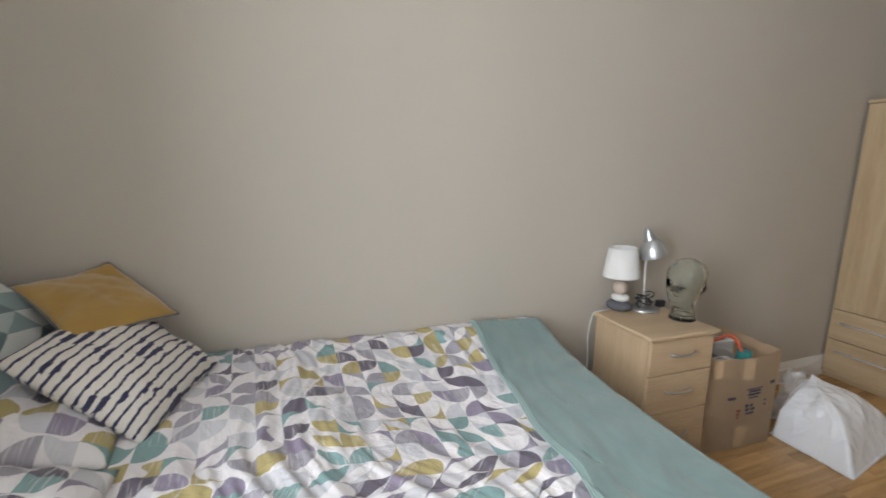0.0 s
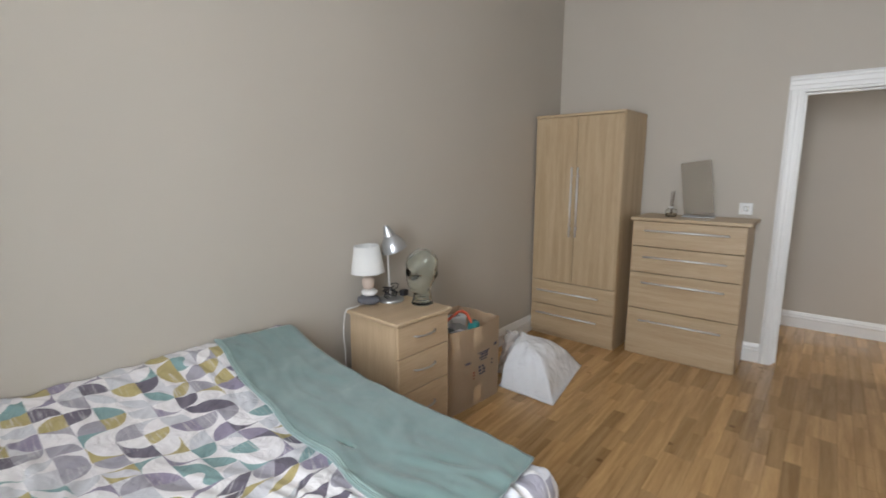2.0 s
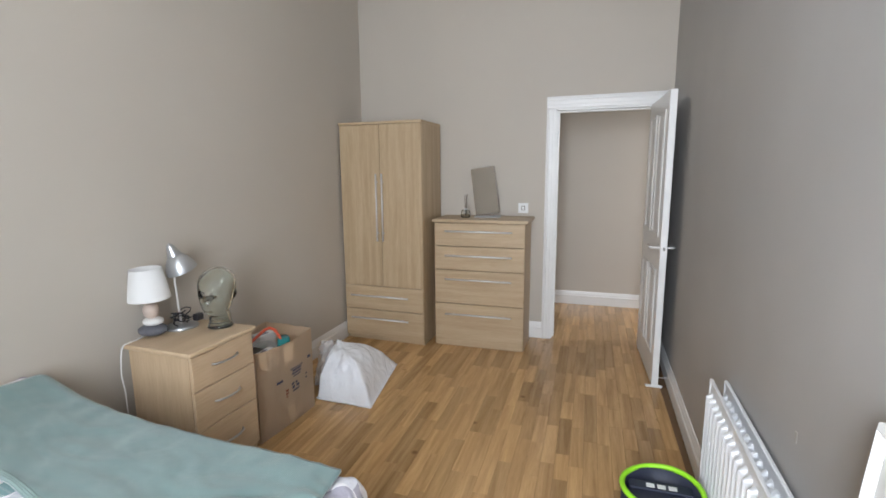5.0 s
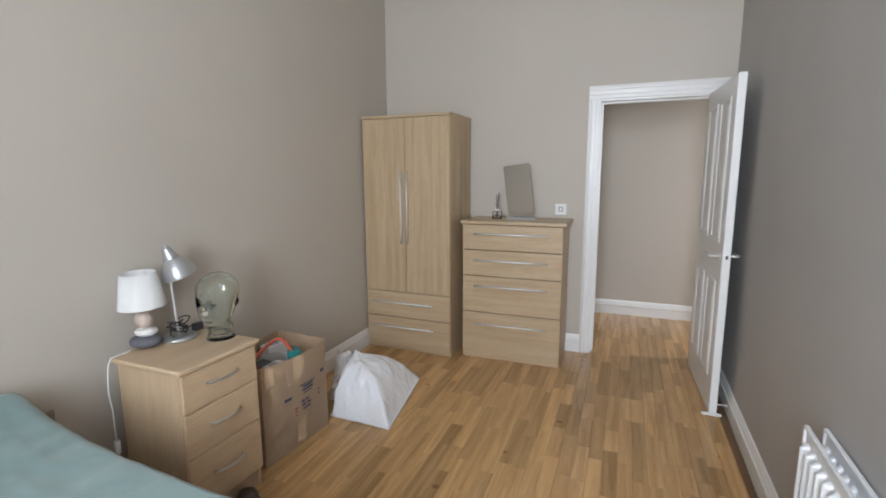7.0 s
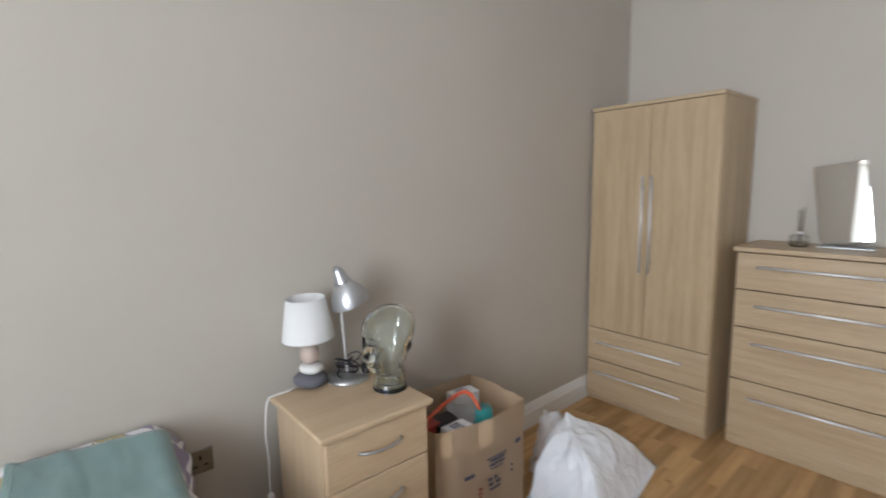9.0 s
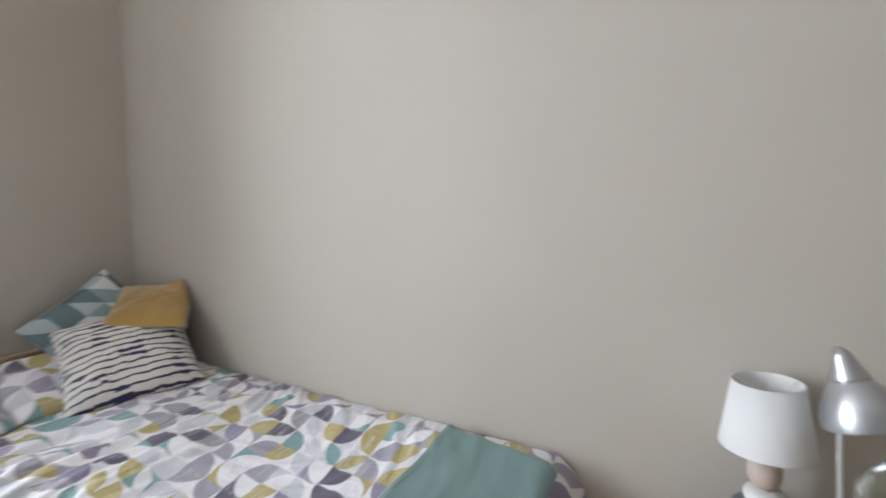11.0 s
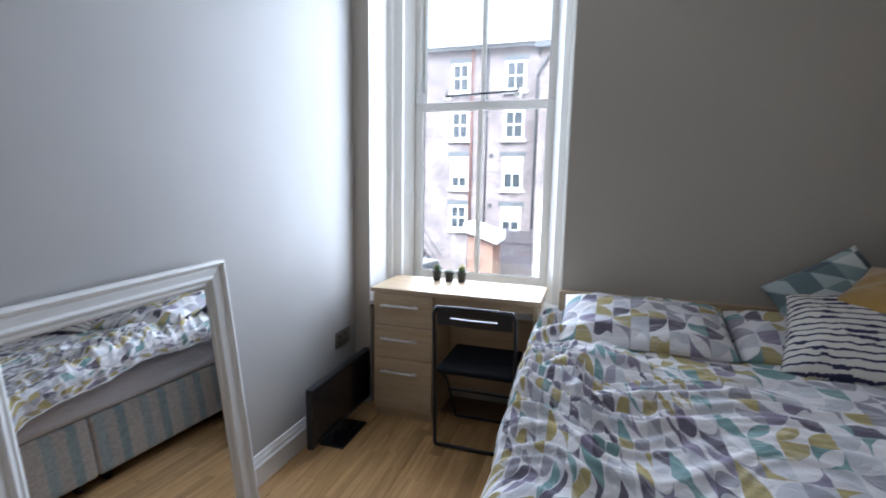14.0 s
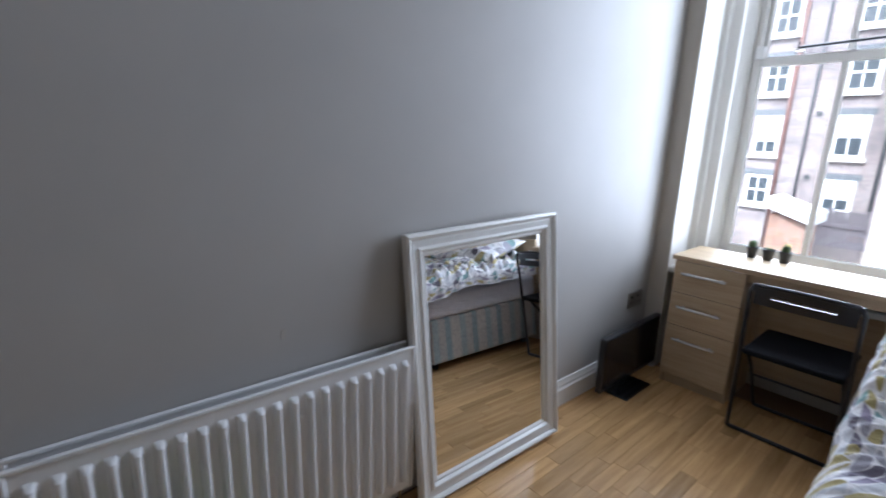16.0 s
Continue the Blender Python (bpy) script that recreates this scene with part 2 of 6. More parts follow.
def triangle_print(name):
    """Grey, sage and white triangles."""
    m, n, l, b = node_mat(name)
    uv = n.new("ShaderNodeUVMap")
    sc = n.new("ShaderNodeVectorMath")
    sc.operation = "SCALE"
    sc.inputs["Scale"].default_value = 11.0
    l.new(uv.outputs[0], sc.inputs[0])
    fl, fr = n.new("ShaderNodeVectorMath"), n.new("ShaderNodeVectorMath")
    fl.operation, fr.operation = "FLOOR", "FRACTION"
    l.new(sc.outputs[0], fl.inputs[0]), l.new(sc.outputs[0], fr.inputs[0])
    sep, sf = n.new("ShaderNodeSeparateXYZ"), n.new("ShaderNodeSeparateXYZ")
    l.new(fr.outputs[0], sep.inputs[0]), l.new(fl.outputs[0], sf.inputs[0])
    up = math_node(n, l, "GREATER_THAN", math_node(n, l, "ADD", sep.outputs[0], sep.outputs[1]), 1.0)
    cb = n.new("ShaderNodeCombineXYZ")
    l.new(sf.outputs[0], cb.inputs[0]), l.new(sf.outputs[1], cb.inputs[1]), l.new(up, cb.inputs[2])
    wn = n.new("ShaderNodeTexWhiteNoise")
    l.new(cb.outputs[0], wn.inputs[0])
    r = n.new("ShaderNodeValToRGB")
    r.color_ramp.interpolation = "CONSTANT"
    cols = [(0.0, (0.15, 0.20, 0.21)), (0.26, (0.27, 0.35, 0.35)), (0.48, (0.66, 0.67, 0.64)), (0.74, (0.11, 0.13, 0.15)), (0.86, (0.44, 0.50, 0.49))]
    while len(r.color_ramp.elements) < len(cols):
        r.color_ramp.elements.new(0.5)
    for e, (p, c) in zip(r.color_ramp.elements, cols):
        e.position, e.color = p, (*c, 1)
    l.new(wn.outputs["Value"], r.inputs[0])
    fabric_finish(n, l, b, r.outputs[0], crease=0.2)
    return m


def stripe_ticking(name):
    """Divan ticking: wide cream, pale teal and taupe stripes with a woven figure."""
    m, n, l, b = node_mat(name)
    tc = n.new("ShaderNodeTexCoord")
    sep = n.new("ShaderNodeSeparateXYZ")
    l.new(tc.outputs["Object"], sep.inputs[0])
    su = math_node(n, l, "ADD", sep.outputs[0], sep.outputs[1])
    fr = math_node(n, l, "FRACT", math_node(n, l, "MULTIPLY", su, 4.3))
    r = n.new("ShaderNodeValToRGB")
    r.color_ramp.interpolation = "CONSTANT"
    cols = [(0.0, (0.50, 0.45, 0.41)), (0.34, (0.28, 0.35, 0.36)), (0.54, (0.46, 0.42, 0.39)), (0.78, (0.35, 0.40, 0.40))]
    while len(r.color_ramp.elements) < len(cols):
        r.color_ramp.elements.new(0.5)
    for e, (p, c) in zip(r.color_ramp.elements, cols):
        e.position, e.color = p, (*c, 1)
    l.new(fr, r.inputs[0])
    fig = n.new("ShaderNodeTexNoise")
    fig.inputs["Scale"].default_value, fig.inputs["Detail"].default_value, fig.inputs["Distortion"].default_value = 38, 2, 2.0
    l.new(tc.outputs["Object"], fig.inputs[0])
    mx = n.new("ShaderNodeMix")
    mx.data_type, mx.blend_type = "RGBA", "MULTIPLY"
    rr = n.new("ShaderNodeMapRange")
    rr.inputs[1].default_value, rr.inputs[2].default_value, rr.inputs[3].default_value, rr.inputs[4].default_value = 0.45, 0.55, 0.8, 1.15
    mx.inputs[0].default_value = 0.6
    l.new(fig.outputs[0], rr.inputs[0]), l.new(r.outputs[0], mx.inputs[6]), l.new(rr.outputs[0], mx.inputs[7])
    fabric_finish(n, l, b, mx.outputs[2], crease=0.1)
    return m


def ribbed(name, col):
    """Ribbed plush throw."""
    m, n, l, b = node_mat(name)
    uv = n.new("ShaderNodeUVMap")
    sep = n.new("ShaderNodeSeparateXYZ")
    l.new(uv.outputs[0], sep.inputs[0])
    M = lambda op, a, c=None: math_node(n, l, op, a, c)
    nz = n.new("ShaderNodeTexNoise")
    nz.inputs["Scale"].default_value, nz.inputs["Detail"].default_value = 7, 5
    l.new(uv.outputs[0], nz.inputs[0])
    rib = M("SINE", M("MULTIPLY", M("ADD", sep.outputs[0], M("MULTIPLY", nz.outputs[0], 0.012)), 1050.0))
    mix = n.new("ShaderNodeMix")
    mix.data_type = "RGBA"
    mix.inputs[6].default_value, mix.inputs[7].default_value = (*[c * 0.8 for c in col], 1), (*[c * 1.2 for c in col], 1)
    l.new(M("ADD", M("MULTIPLY", nz.outputs[0], 0.8), M("MULTIPLY", rib, 0.06)), mix.inputs[0])
    l.new(mix.outputs[2], b.inputs["Base Color"])
    b.inputs["Roughness"].default_value, b.inputs["Sheen Weight"].default_value = 0.85, 0.5
    b.inputs["Specular IOR Level"].default_value = 0.2
    bp = n.new("ShaderNodeBump")
    bp.inputs["Strength"].default_value, bp.inputs["Distance"].default_value = 0.25, 0.002
    l.new(rib, bp.inputs["Height"])
    b2 = n.new("ShaderNodeBump")
    b2.inputs["Strength"].default_value, b2.inputs["Distance"].default_value = 0.4, 0.01
    l.new(nz.outputs[0], b2.inputs["Height"]), l.new(bp.outputs[0], b2.inputs["Normal"]), l.new(b2.outputs[0], b.inputs["Normal"])
    return m


def thin_pane(name, tint=(0.97, 0.99, 0.98), gloss=0.08, haze_mix=0.0):
    m, n, l, b = node_mat(name)
    n.remove(b)
    tr, gl, mx = n.new("ShaderNodeBsdfTransparent"), n.new("ShaderNodeBsdfGlossy"), n.new("ShaderNodeMixShader")
    tr.inputs[0].default_value = (*tint, 1)
    gl.inputs["Roughness"].default_value = 0.02
    mx.inputs[0].default_value = gloss
    l.new(tr.outputs[0], mx.inputs[1]), l.new(gl.outputs[0], mx.inputs[2])
    # slightly uneven translucent film mixed over the glass
    film, haze, nz, amount = n.new("ShaderNodeMixShader"), n.new("ShaderNodeBsdfTranslucent"), n.new("ShaderNodeTexNoise"), n.new("ShaderNodeMapRange")
    haze.inputs[0].default_value = (0.9, 0.9, 0.9, 1)
    nz.inputs["Scale"].default_value, nz.inputs["Detail"].default_value = 5.0, 5.0
    amount.inputs["To Min"].default_value, amount.inputs["To Max"].default_value = haze_mix * 0.7, haze_mix * 1.3
    l.new(nz.outputs[0], amount.inputs["Value"]), l.new(amount.outputs[0], film.inputs[0])
    l.new(mx.outputs[0], film.inputs[1]), l.new(haze.outputs[0], film.inputs[2])
    l.new(film.outputs[0], n["Material Output"].inputs[0])
    return m


def glassy(name, col, rough=0.02):
    m, n, l, b = node_mat(name)
    b.inputs["Base Color"].default_value = (*col, 1)
    b.inputs["Transmission Weight"].default_value, b.inputs["Roughness"].default_value, b.inputs["IOR"].default_value = 1.0, rough, 1.47
    return m


def film_plastic(name, col, alpha, through_light=0.15, crumple=0.8):
    """Thin polythene: part see-through, glossy, soft light coming through it."""
    m, n, l, b = node_mat(name)
    b.inputs["Base Color"].default_value = (*col, 1)
    b.inputs["Roughness"].default_value = 0.22
    tl, ad, tr, mx = n.new("ShaderNodeBsdfTranslucent"), n.new("ShaderNodeMixShader"), n.new("ShaderNodeBsdfTransparent"), n.new("ShaderNodeMixShader")
    tl.inputs[0].default_value = (*col, 1)
    ad.inputs[0].default_value, mx.inputs[0].default_value = through_light, alpha
    l.new(b.outputs[0], ad.inputs[1]), l.new(tl.outputs[0], ad.inputs[2])
    l.new(tr.outputs[0], mx.inputs[1]), l.new(ad.outputs[0], mx.inputs[2])
    l.new(mx.outputs[0], n["Material Output"].inputs[0])
    nz = n.new("ShaderNodeTexNoise")
    nz.inputs["Scale"].default_value, nz.inputs["Detail"].default_value, nz.inputs["Distortion"].default_value = 7, 2, 2.2
    tc = n.new("ShaderNodeTexCoord")
    bp = n.new("ShaderNodeBump")
    bp.inputs["Strength"].default_value, bp.inputs["Distance"].default_value = crumple, 0.02
    l.new(tc.outputs["Object"], nz.inputs[0]), l.new(nz.outputs[0], bp.inputs["Height"]), l.new(bp.outputs[0], b.inputs["Normal"])
    return m


def brickwork(name, c1, c2, mortar, scale=1.0, axes="XZ"):
    m, n, l, b = node_mat(name)
    tc = n.new("ShaderNodeTexCoord")
    sep, cb = n.new("ShaderNodeSeparateXYZ"), n.new("ShaderNodeCombineXYZ")
    l.new(tc.outputs["Object"], sep.inputs[0])
    l.new(math_node(n, l, "ADD", sep.outputs[0], sep.outputs[1]), cb.inputs[0]), l.new(sep.outputs[2], cb.inputs[1])
    br = n.new("ShaderNodeTexBrick")
    br.inputs["Color1"].default_value, br.inputs["Color2"].default_value, br.inputs["Mortar"].default_value = (*c1, 1), (*c2, 1), (*mortar, 1)
    br.inputs["Scale"].default_value = 1.0
    br.inputs["Brick Width"].default_value, br.inputs["Row Height"].default_value, br.inputs["Mortar Size"].default_value = 0.225 * scale, 0.075 * scale, 0.008
    br.inputs["Bias"].default_value = -0.1
    l.new(cb.outputs[0], br.inputs[0])
    nz = n.new("ShaderNodeTexNoise")
    nz.inputs["Scale"].default_value, nz.inputs["Detail"].default_value = 0.9, 6
    l.new(tc.outputs["Object"], nz.inputs[0])
    mx = n.new("ShaderNodeMix")
    mx.data_type, mx.blend_type = "RGBA", "MULTIPLY"
    mx.inputs[0].default_value = 0.7
    rp = n.new("ShaderNodeValToRGB")
    rp.color_ramp.elements[0].color, rp.color_ramp.elements[1].color = (0.45, 0.42, 0.42, 1), (1.2, 1.15, 1.1, 1)
    rp.color_ramp.elements[0].position, rp.color_ramp.elements[1].position = 0.3, 0.7
    l.new(nz.outputs[0], rp.inputs[0]), l.new(br.outputs[0], mx.inputs[6]), l.new(rp.outputs[0], mx.inputs[7])
    l.new(mx.outputs[2], b.inputs["Base Color"])
    b.inputs["Roughness"].default_value = 0.9
    bp = n.new("ShaderNodeBump")
    bp.inputs["Strength"].default_value, bp.inputs["Distance"].default_value, bp.invert = 0.5, 0.01, True
    l.new(br.outputs["Fac"], bp.inputs["Height"]), l.new(bp.outputs[0], b.inputs["Normal"])
    return m


# east wall taupe, greyed: the window's cool light is put into the colour
PAINT_E = surface("taupe_paint_daylight_cooled", (0.432, 0.416, 0.398), 0.55, vary=0.09, scale=2.2, fine=0.22, fine_scale=300, spec=0.4)
PAINT = surface("taupe_wall_paint", (0.510, 0.464, 0.400), 0.62, vary=0.05, scale=1.3, fine=0.18, fine_scale=420, spec=0.35)
CEIL = surface("ceiling_paint", (0.80, 0.78, 0.75), 0.8, vary=0.03, scale=1.0, fine=0.1)
GLOSS = surface("white_gloss_paint", (0.80, 0.79, 0.77), 0.32, vary=0.03, scale=4, fine=0.02, fine_scale=90)
SASHP = surface("white_sash_paint", (0.78, 0.76, 0.72), 0.35, vary=0.05, scale=5, fine=0.1, fine_scale=60)
RADP = surface("radiator_enamel", (0.78, 0.78, 0.79), 0.3, vary=0.02, scale=4)
OAKZ = wood("oak_laminate_upright", (0.53, 0.405, 0.255), (0.43, 0.315, 0.185), "Z", rough=0.42)
OAKX = wood("oak_laminate_along_x", (0.54, 0.415, 0.265), (0.45, 0.33, 0.20), "X", rough=0.42)
BEECHZ = wood("beech_laminate_upright", (0.57, 0.43, 0.28), (0.51, 0.375, 0.235), "Z", 0.8, rough=0.4)
BEECHY = wood("beech_laminate_along_y", (0.58, 0.44, 0.285), (0.52, 0.38, 0.24), "Y", 0.8, rough=0.4)
FLOORM = wood("oak_floor_strip", (0.60, 0.375, 0.17), (0.41, 0.24, 0.10), "Y", 1.0, rough=0.19, rnd=0.21, knots=0.6)
FLOORJ = wood("oak_floor_joined", (0.60, 0.375, 0.17), (0.41, 0.24, 0.10), "Y", 1.0, rough=0.2, rnd=0.21, knots=0.6, island=True)
GAP = surface("floor_joint_dark", (0.17, 0.10, 0.05), 0.8)
STEEL = surface("brushed_steel", (0.78, 0.77, 0.76), 0.45, 0.55, vary=0.04, scale=30, stretch=(1, 1, 8))
CHROME = surface("chrome", (0.75, 0.75, 0.76), 0.1, 1.0, vary=0.02)
SILVER = surface("satin_silver_paint", (0.52, 0.53, 0.54), 0.32, 0.85, vary=0.03, scale=10)
BLACKM = surface("black_powder_coat", (0.02, 0.02, 0.024), 0.38, vary=0.1, scale=20, fine=0.1)
BLACKP = surface("black_plastic", (0.016, 0.016, 0.019), 0.3, vary=0.1, scale=20)
BLACKS = surface("matt_black_seat", (0.010, 0.010, 0.012), 0.85, vary=0.15, scale=20, fine=0.2, spec=0.08)
SCREEN = surface("dark_screen", (0.008, 0.008, 0.01), 0.16, vary=0.05)
CARD = surface("corrugated_card", (0.66, 0.505, 0.345), 0.85, vary=0.1, scale=5, fine=0.2, fine_scale=120, stretch=(1, 1, 0.25))
TAPE = surface("brown_parcel_tape", (0.60, 0.445, 0.285), 0.4, vary=0.05, scale=8)
PRINT = surface("blue_black_print", (0.09, 0.09, 0.14), 0.8)
PRINTR = surface("red_print", (0.38, 0.12, 0.07), 0.8)
POLY = film_plastic("white_polythene", (0.93, 0.945, 0.985), 1.0, 0.0, 0.6)
CLEARP = film_plastic("clear_polythene", (0.88, 0.88, 0.89), 0.55)
ORANGE = surface("orange_red_webbing", (0.62, 0.11, 0.05), 0.6, vary=0.1, scale=30)
TEAL = surface("teal_cloth", (0.02, 0.20, 0.19), 0.8, vary=0.15, scale=20, sheen=0.2)
REDM = surface("red_packaging", (0.33, 0.04, 0.03), 0.5, vary=0.15, scale=14)
WHITEP = surface("white_packaging", (0.76, 0.75, 0.75), 0.5, vary=0.05, scale=14)
PLUG = surface("white_plastic", (0.78, 0.78, 0.77), 0.35, vary=0.02)
SHADE = surface("white_lamp_shade", (0.72, 0.71, 0.69), 0.9, vary=0.03, scale=8, fine=0.3, fine_scale=500)
STONE1 = surface("dark_grey_stone", (0.12, 0.12, 0.135), 0.85, vary=0.3, scale=60, fine=0.4, fine_scale=250)
STONE2 = surface("white_pebble", (0.72, 0.70, 0.67), 0.6, vary=0.08, scale=20)
STONE3 = surface("pink_beige_pebble", (0.55, 0.44, 0.37), 0.6, vary=0.14, scale=26)
GREENG = glassy("green_tinted_glass", (0.94, 0.988, 0.96), 0.01)
CLEARG = glassy("clear_glass", (0.95, 0.97, 0.96))
PANE = thin_pane("window_glass", haze_mix=0.015)
# upper sash glass, with more of the translucent film
HAZY = thin_pane("hazy_window_glass", haze_mix=0.09)
MIRROR = surface("mirror_silver", (0.88, 0.89, 0.89), 0.0, 1.0, vary=0.0)
MIRROR.node_tree.nodes["Principled BSDF"].inputs["Roughness"].default_value = 0.01
for _k in list(MIRROR.node_tree.links):
    if _k.to_socket.name == "Roughness":
        MIRROR.node_tree.links.remove(_k)
MUSTARD = surface("mustard_velvet", (0.40, 0.235, 0.045), 0.75, vary=0.16, scale=7, fine=0.15, fine_scale=600, sheen=0.7)
PIPING = surface("grey_piping", (0.16, 0.16, 0.17), 0.8)
BEDPRINT = print_cells("printed_cotton")
STRIPES = stripe_print("shibori_stripe_cotton")
TRIS = triangle_print("triangle_print_cotton")
TICKING = stripe_ticking("divan_ticking")
SHEET = surface("lilac_white_sheet", (0.64, 0.62, 0.66), 0.9, vary=0.05, scale=5, fine=0.35, fine_scale=14, stretch=(1, 1, 4), sheen=0.1, bump_dist=0.03)
THROW = ribbed("sage_teal_plush", (0.175, 0.26, 0.245))
SCUFF = surface("grey_scuff", (0.44, 0.41, 0.37), 0.8)
HEM = surface("white_cotton_hem", (0.74, 0.72, 0.73), 0.9, vary=0.05, scale=30)
THROWHEM = surface("pale_sage_rib", (0.26, 0.36, 0.34), 0.9, vary=0.12, scale=60, sheen=0.3)
SOCKM = surface("brushed_socket_plate", (0.30, 0.28, 0.25), 0.35, 0.9, vary=0.08, scale=40)
NEON = surface("neon_green_trim", (0.36, 0.80, 0.02), 0.5, vary=0.05)
NAVY = surface("navy_nylon", (0.022, 0.026, 0.05), 0.55, vary=0.15, scale=20, fine=0.2, fine_scale=500)
SOIL = surface("dark_potting_soil", (0.05, 0.035, 0.025), 0.95, vary=0.3, scale=80, fine=0.5)
POT = surface("dark_grey_pot", (0.045, 0.047, 0.05), 0.55, vary=0.1, scale=30)
CACTUS = surface("cactus_green", (0.07, 0.12, 0.05), 0.7, vary=0.3, scale=60, fine=0.5, fine_scale=200)
FLOWER = surface("pale_yellow_flower", (0.55, 0.50, 0.20), 0.7, vary=0.2, scale=60)
PAPER = surface("grey_paper", (0.48, 0.48, 0.50), 0.7, vary=0.05, scale=10)
BRICK = brickwork("weathered_brick", (0.33, 0.262, 0.252), (0.19, 0.165, 0.168), (0.38, 0.36, 0.36))
BRICK2 = brickwork("orange_brick", (0.33, 0.165, 0.105), (0.26, 0.135, 0.095), (0.3, 0.27, 0.24))
TARMAC = surface("wet_tarmac", (0.10, 0.10, 0.10), 0.7, vary=0.25, scale=0.6, fine=0.3, fine_scale=60)
FENCEM = surface("dark_fence_boards", (0.085, 0.07, 0.075), 0.8, vary=0.25, scale=5)
PIPEM = surface("dark_cast_iron", (0.055, 0.055, 0.06), 0.6, vary=0.2, scale=8)
PIPER = surface("rust_brown_pipe", (0.16, 0.075, 0.06), 0.6, vary=0.2, scale=8)
SLATE = surface("grey_slate", (0.13, 0.135, 0.145), 0.6, vary=0.2, scale=6)
# terrace roof lightened: sky glare put into its colour
ROOFING = surface("glare_paled_roofing", (0.46, 0.47, 0.49), 0.5, vary=0.12, scale=3)
FELT = surface("pale_roof_felt", (0.70, 0.70, 0.70), 0.7, vary=0.08, scale=4)
DARKGLASS = surface("dark_window_glass", (0.05, 0.06, 0.07), 0.06, vary=0.2, scale=3)
BLIND = surface("white_blind", (0.72, 0.72, 0.70), 0.8, vary=0.04, scale=6)
CARP = surface("pale_silver_car_paint", (0.50, 0.52, 0.54), 0.25, 0.3, vary=0.03)
RUBBER = surface("black_rubber", (0.02, 0.02, 0.02), 0.8, vary=0.2, scale=40)
REED = surface("dark_reed", (0.09, 0.06, 0.045), 0.8, vary=0.2, scale=60)


# ---- mesh helpers ----
def link_mesh(name, bm, material, smooth=False):
    me = bpy.data.meshes.new(name)
    bm.normal_update()
    if smooth:
        for f in bm.faces:
            f.smooth = True
    bm.to_mesh(me)
    bm.free()
    me.materials.append(material)
    return new(name, me)


def part(name, bm, material, parent, label="", smooth=False):
    ob = link_mesh(name, bm, material, smooth)
    ob.parent = parent
    if label:
        tagged(ob, label)
    return ob


def thing(name, at, label, category, group="", rz=0.0):
    ob = new(name)
    ob.empty_display_size = 0.1
    ob.matrix_world = pose(*at, 0, 0, rz)
    return tagged(ob, label, category, group)


def box(lo, hi, bevel=0.0, bm=None, seg=1):
    out = bm or bmesh.new()
    made = bmesh.ops.create_cube(out, size=1)["verts"]
    for v in made:
        v.co = Vector([lo[i] if v.co[i] < 0 else hi[i] for i in range(3)])
    if bevel:
        es = list({e for v in made for e in v.link_edges})
        bmesh.ops.bevel(out, geom=es, offset=bevel, segments=seg, affect="EDGES", profile=0.5)
    return out


def tube(pts, r, n=8, bm=None, caps=True, closed=False):
    """A round tube along points; r a number or one for each point."""
    out = bm or bmesh.new()
    pts = [Vector(p) for p in pts]
    rs = r if isinstance(r, (list, tuple)) else [r] * len(pts)
    rings, side = [], None
    for i, p in enumerate(pts):
        a = pts[(i - 1) % len(pts)] if closed or i else p
        c = pts[(i + 1) % len(pts)] if closed or i < len(pts) - 1 else p
        d = (c - a).normalized()
        if side is None:
            side = d.orthogonal().normalized()
        side = (side - d * side.dot(d)).normalized()
        up = d.cross(side)
        rings.append([out.verts.new(p + rs[i] * (math.cos(k * math.tau / n) * side + math.sin(k * math.tau / n) * up)) for k in range(n)])
    for i in range(len(rings) - (0 if closed else 1)):
        a, c = rings[i], rings[(i + 1) % len(rings)]
        for k in range(n):
            out.faces.new((a[k], a[(k + 1) % n], c[(k + 1) % n], c[k]))
    if caps and not closed:
        out.faces.new(rings[0][::-1])
        out.faces.new(rings[-1])
    return out


def lathe(profile, at=(0, 0, 0), n=28, bm=None, tilt=None):
    """A turned form from (radius, height) pairs."""
    out = bm or bmesh.new()
    m = Matrix.Translation(at) @ (tilt or Matrix())
    rings = []
    for r, z in profile:
        if r < 1e-5:
            rings.append([out.verts.new(m @ Vector((0, 0, z)))])
        else:
            rings.append([out.verts.new(m @ Vector((r * math.cos(k * math.tau / n), r * math.sin(k * math.tau / n), z))) for k in range(n)])
    for a, c in zip(rings, rings[1:]):
        for k in range(n):
            q = [a[k % len(a)], a[(k + 1) % len(a)], c[(k + 1) % len(c)], c[k % len(c)]]
            q = list(dict.fromkeys(q))
            if len(q) > 2:
                out.faces.new(q)
    return out


def grid(nu, nv, fn, uvfn=None, bm=None):
    """A sheet: fn(u, v) gives the place for u, v from 0 to 1; uvfn its print coordinates."""
    out = bm or bmesh.new()
    lay = out.loops.layers.uv.verify()
    vs = [[out.verts.new(fn(i / nu, j / nv)) for j in range(nv + 1)] for i in range(nu + 1)]
    for i in range(nu):
        for j in range(nv):
            f = out.faces.new((vs[i][j], vs[i + 1][j], vs[i + 1][j + 1], vs[i][j + 1]))
            if uvfn:
                for lp, (a, c) in zip(f.loops, ((i, j), (i + 1, j), (i + 1, j + 1), (i, j + 1))):
                    lp[lay].uv = uvfn(a / nu, c / nv)
    return out


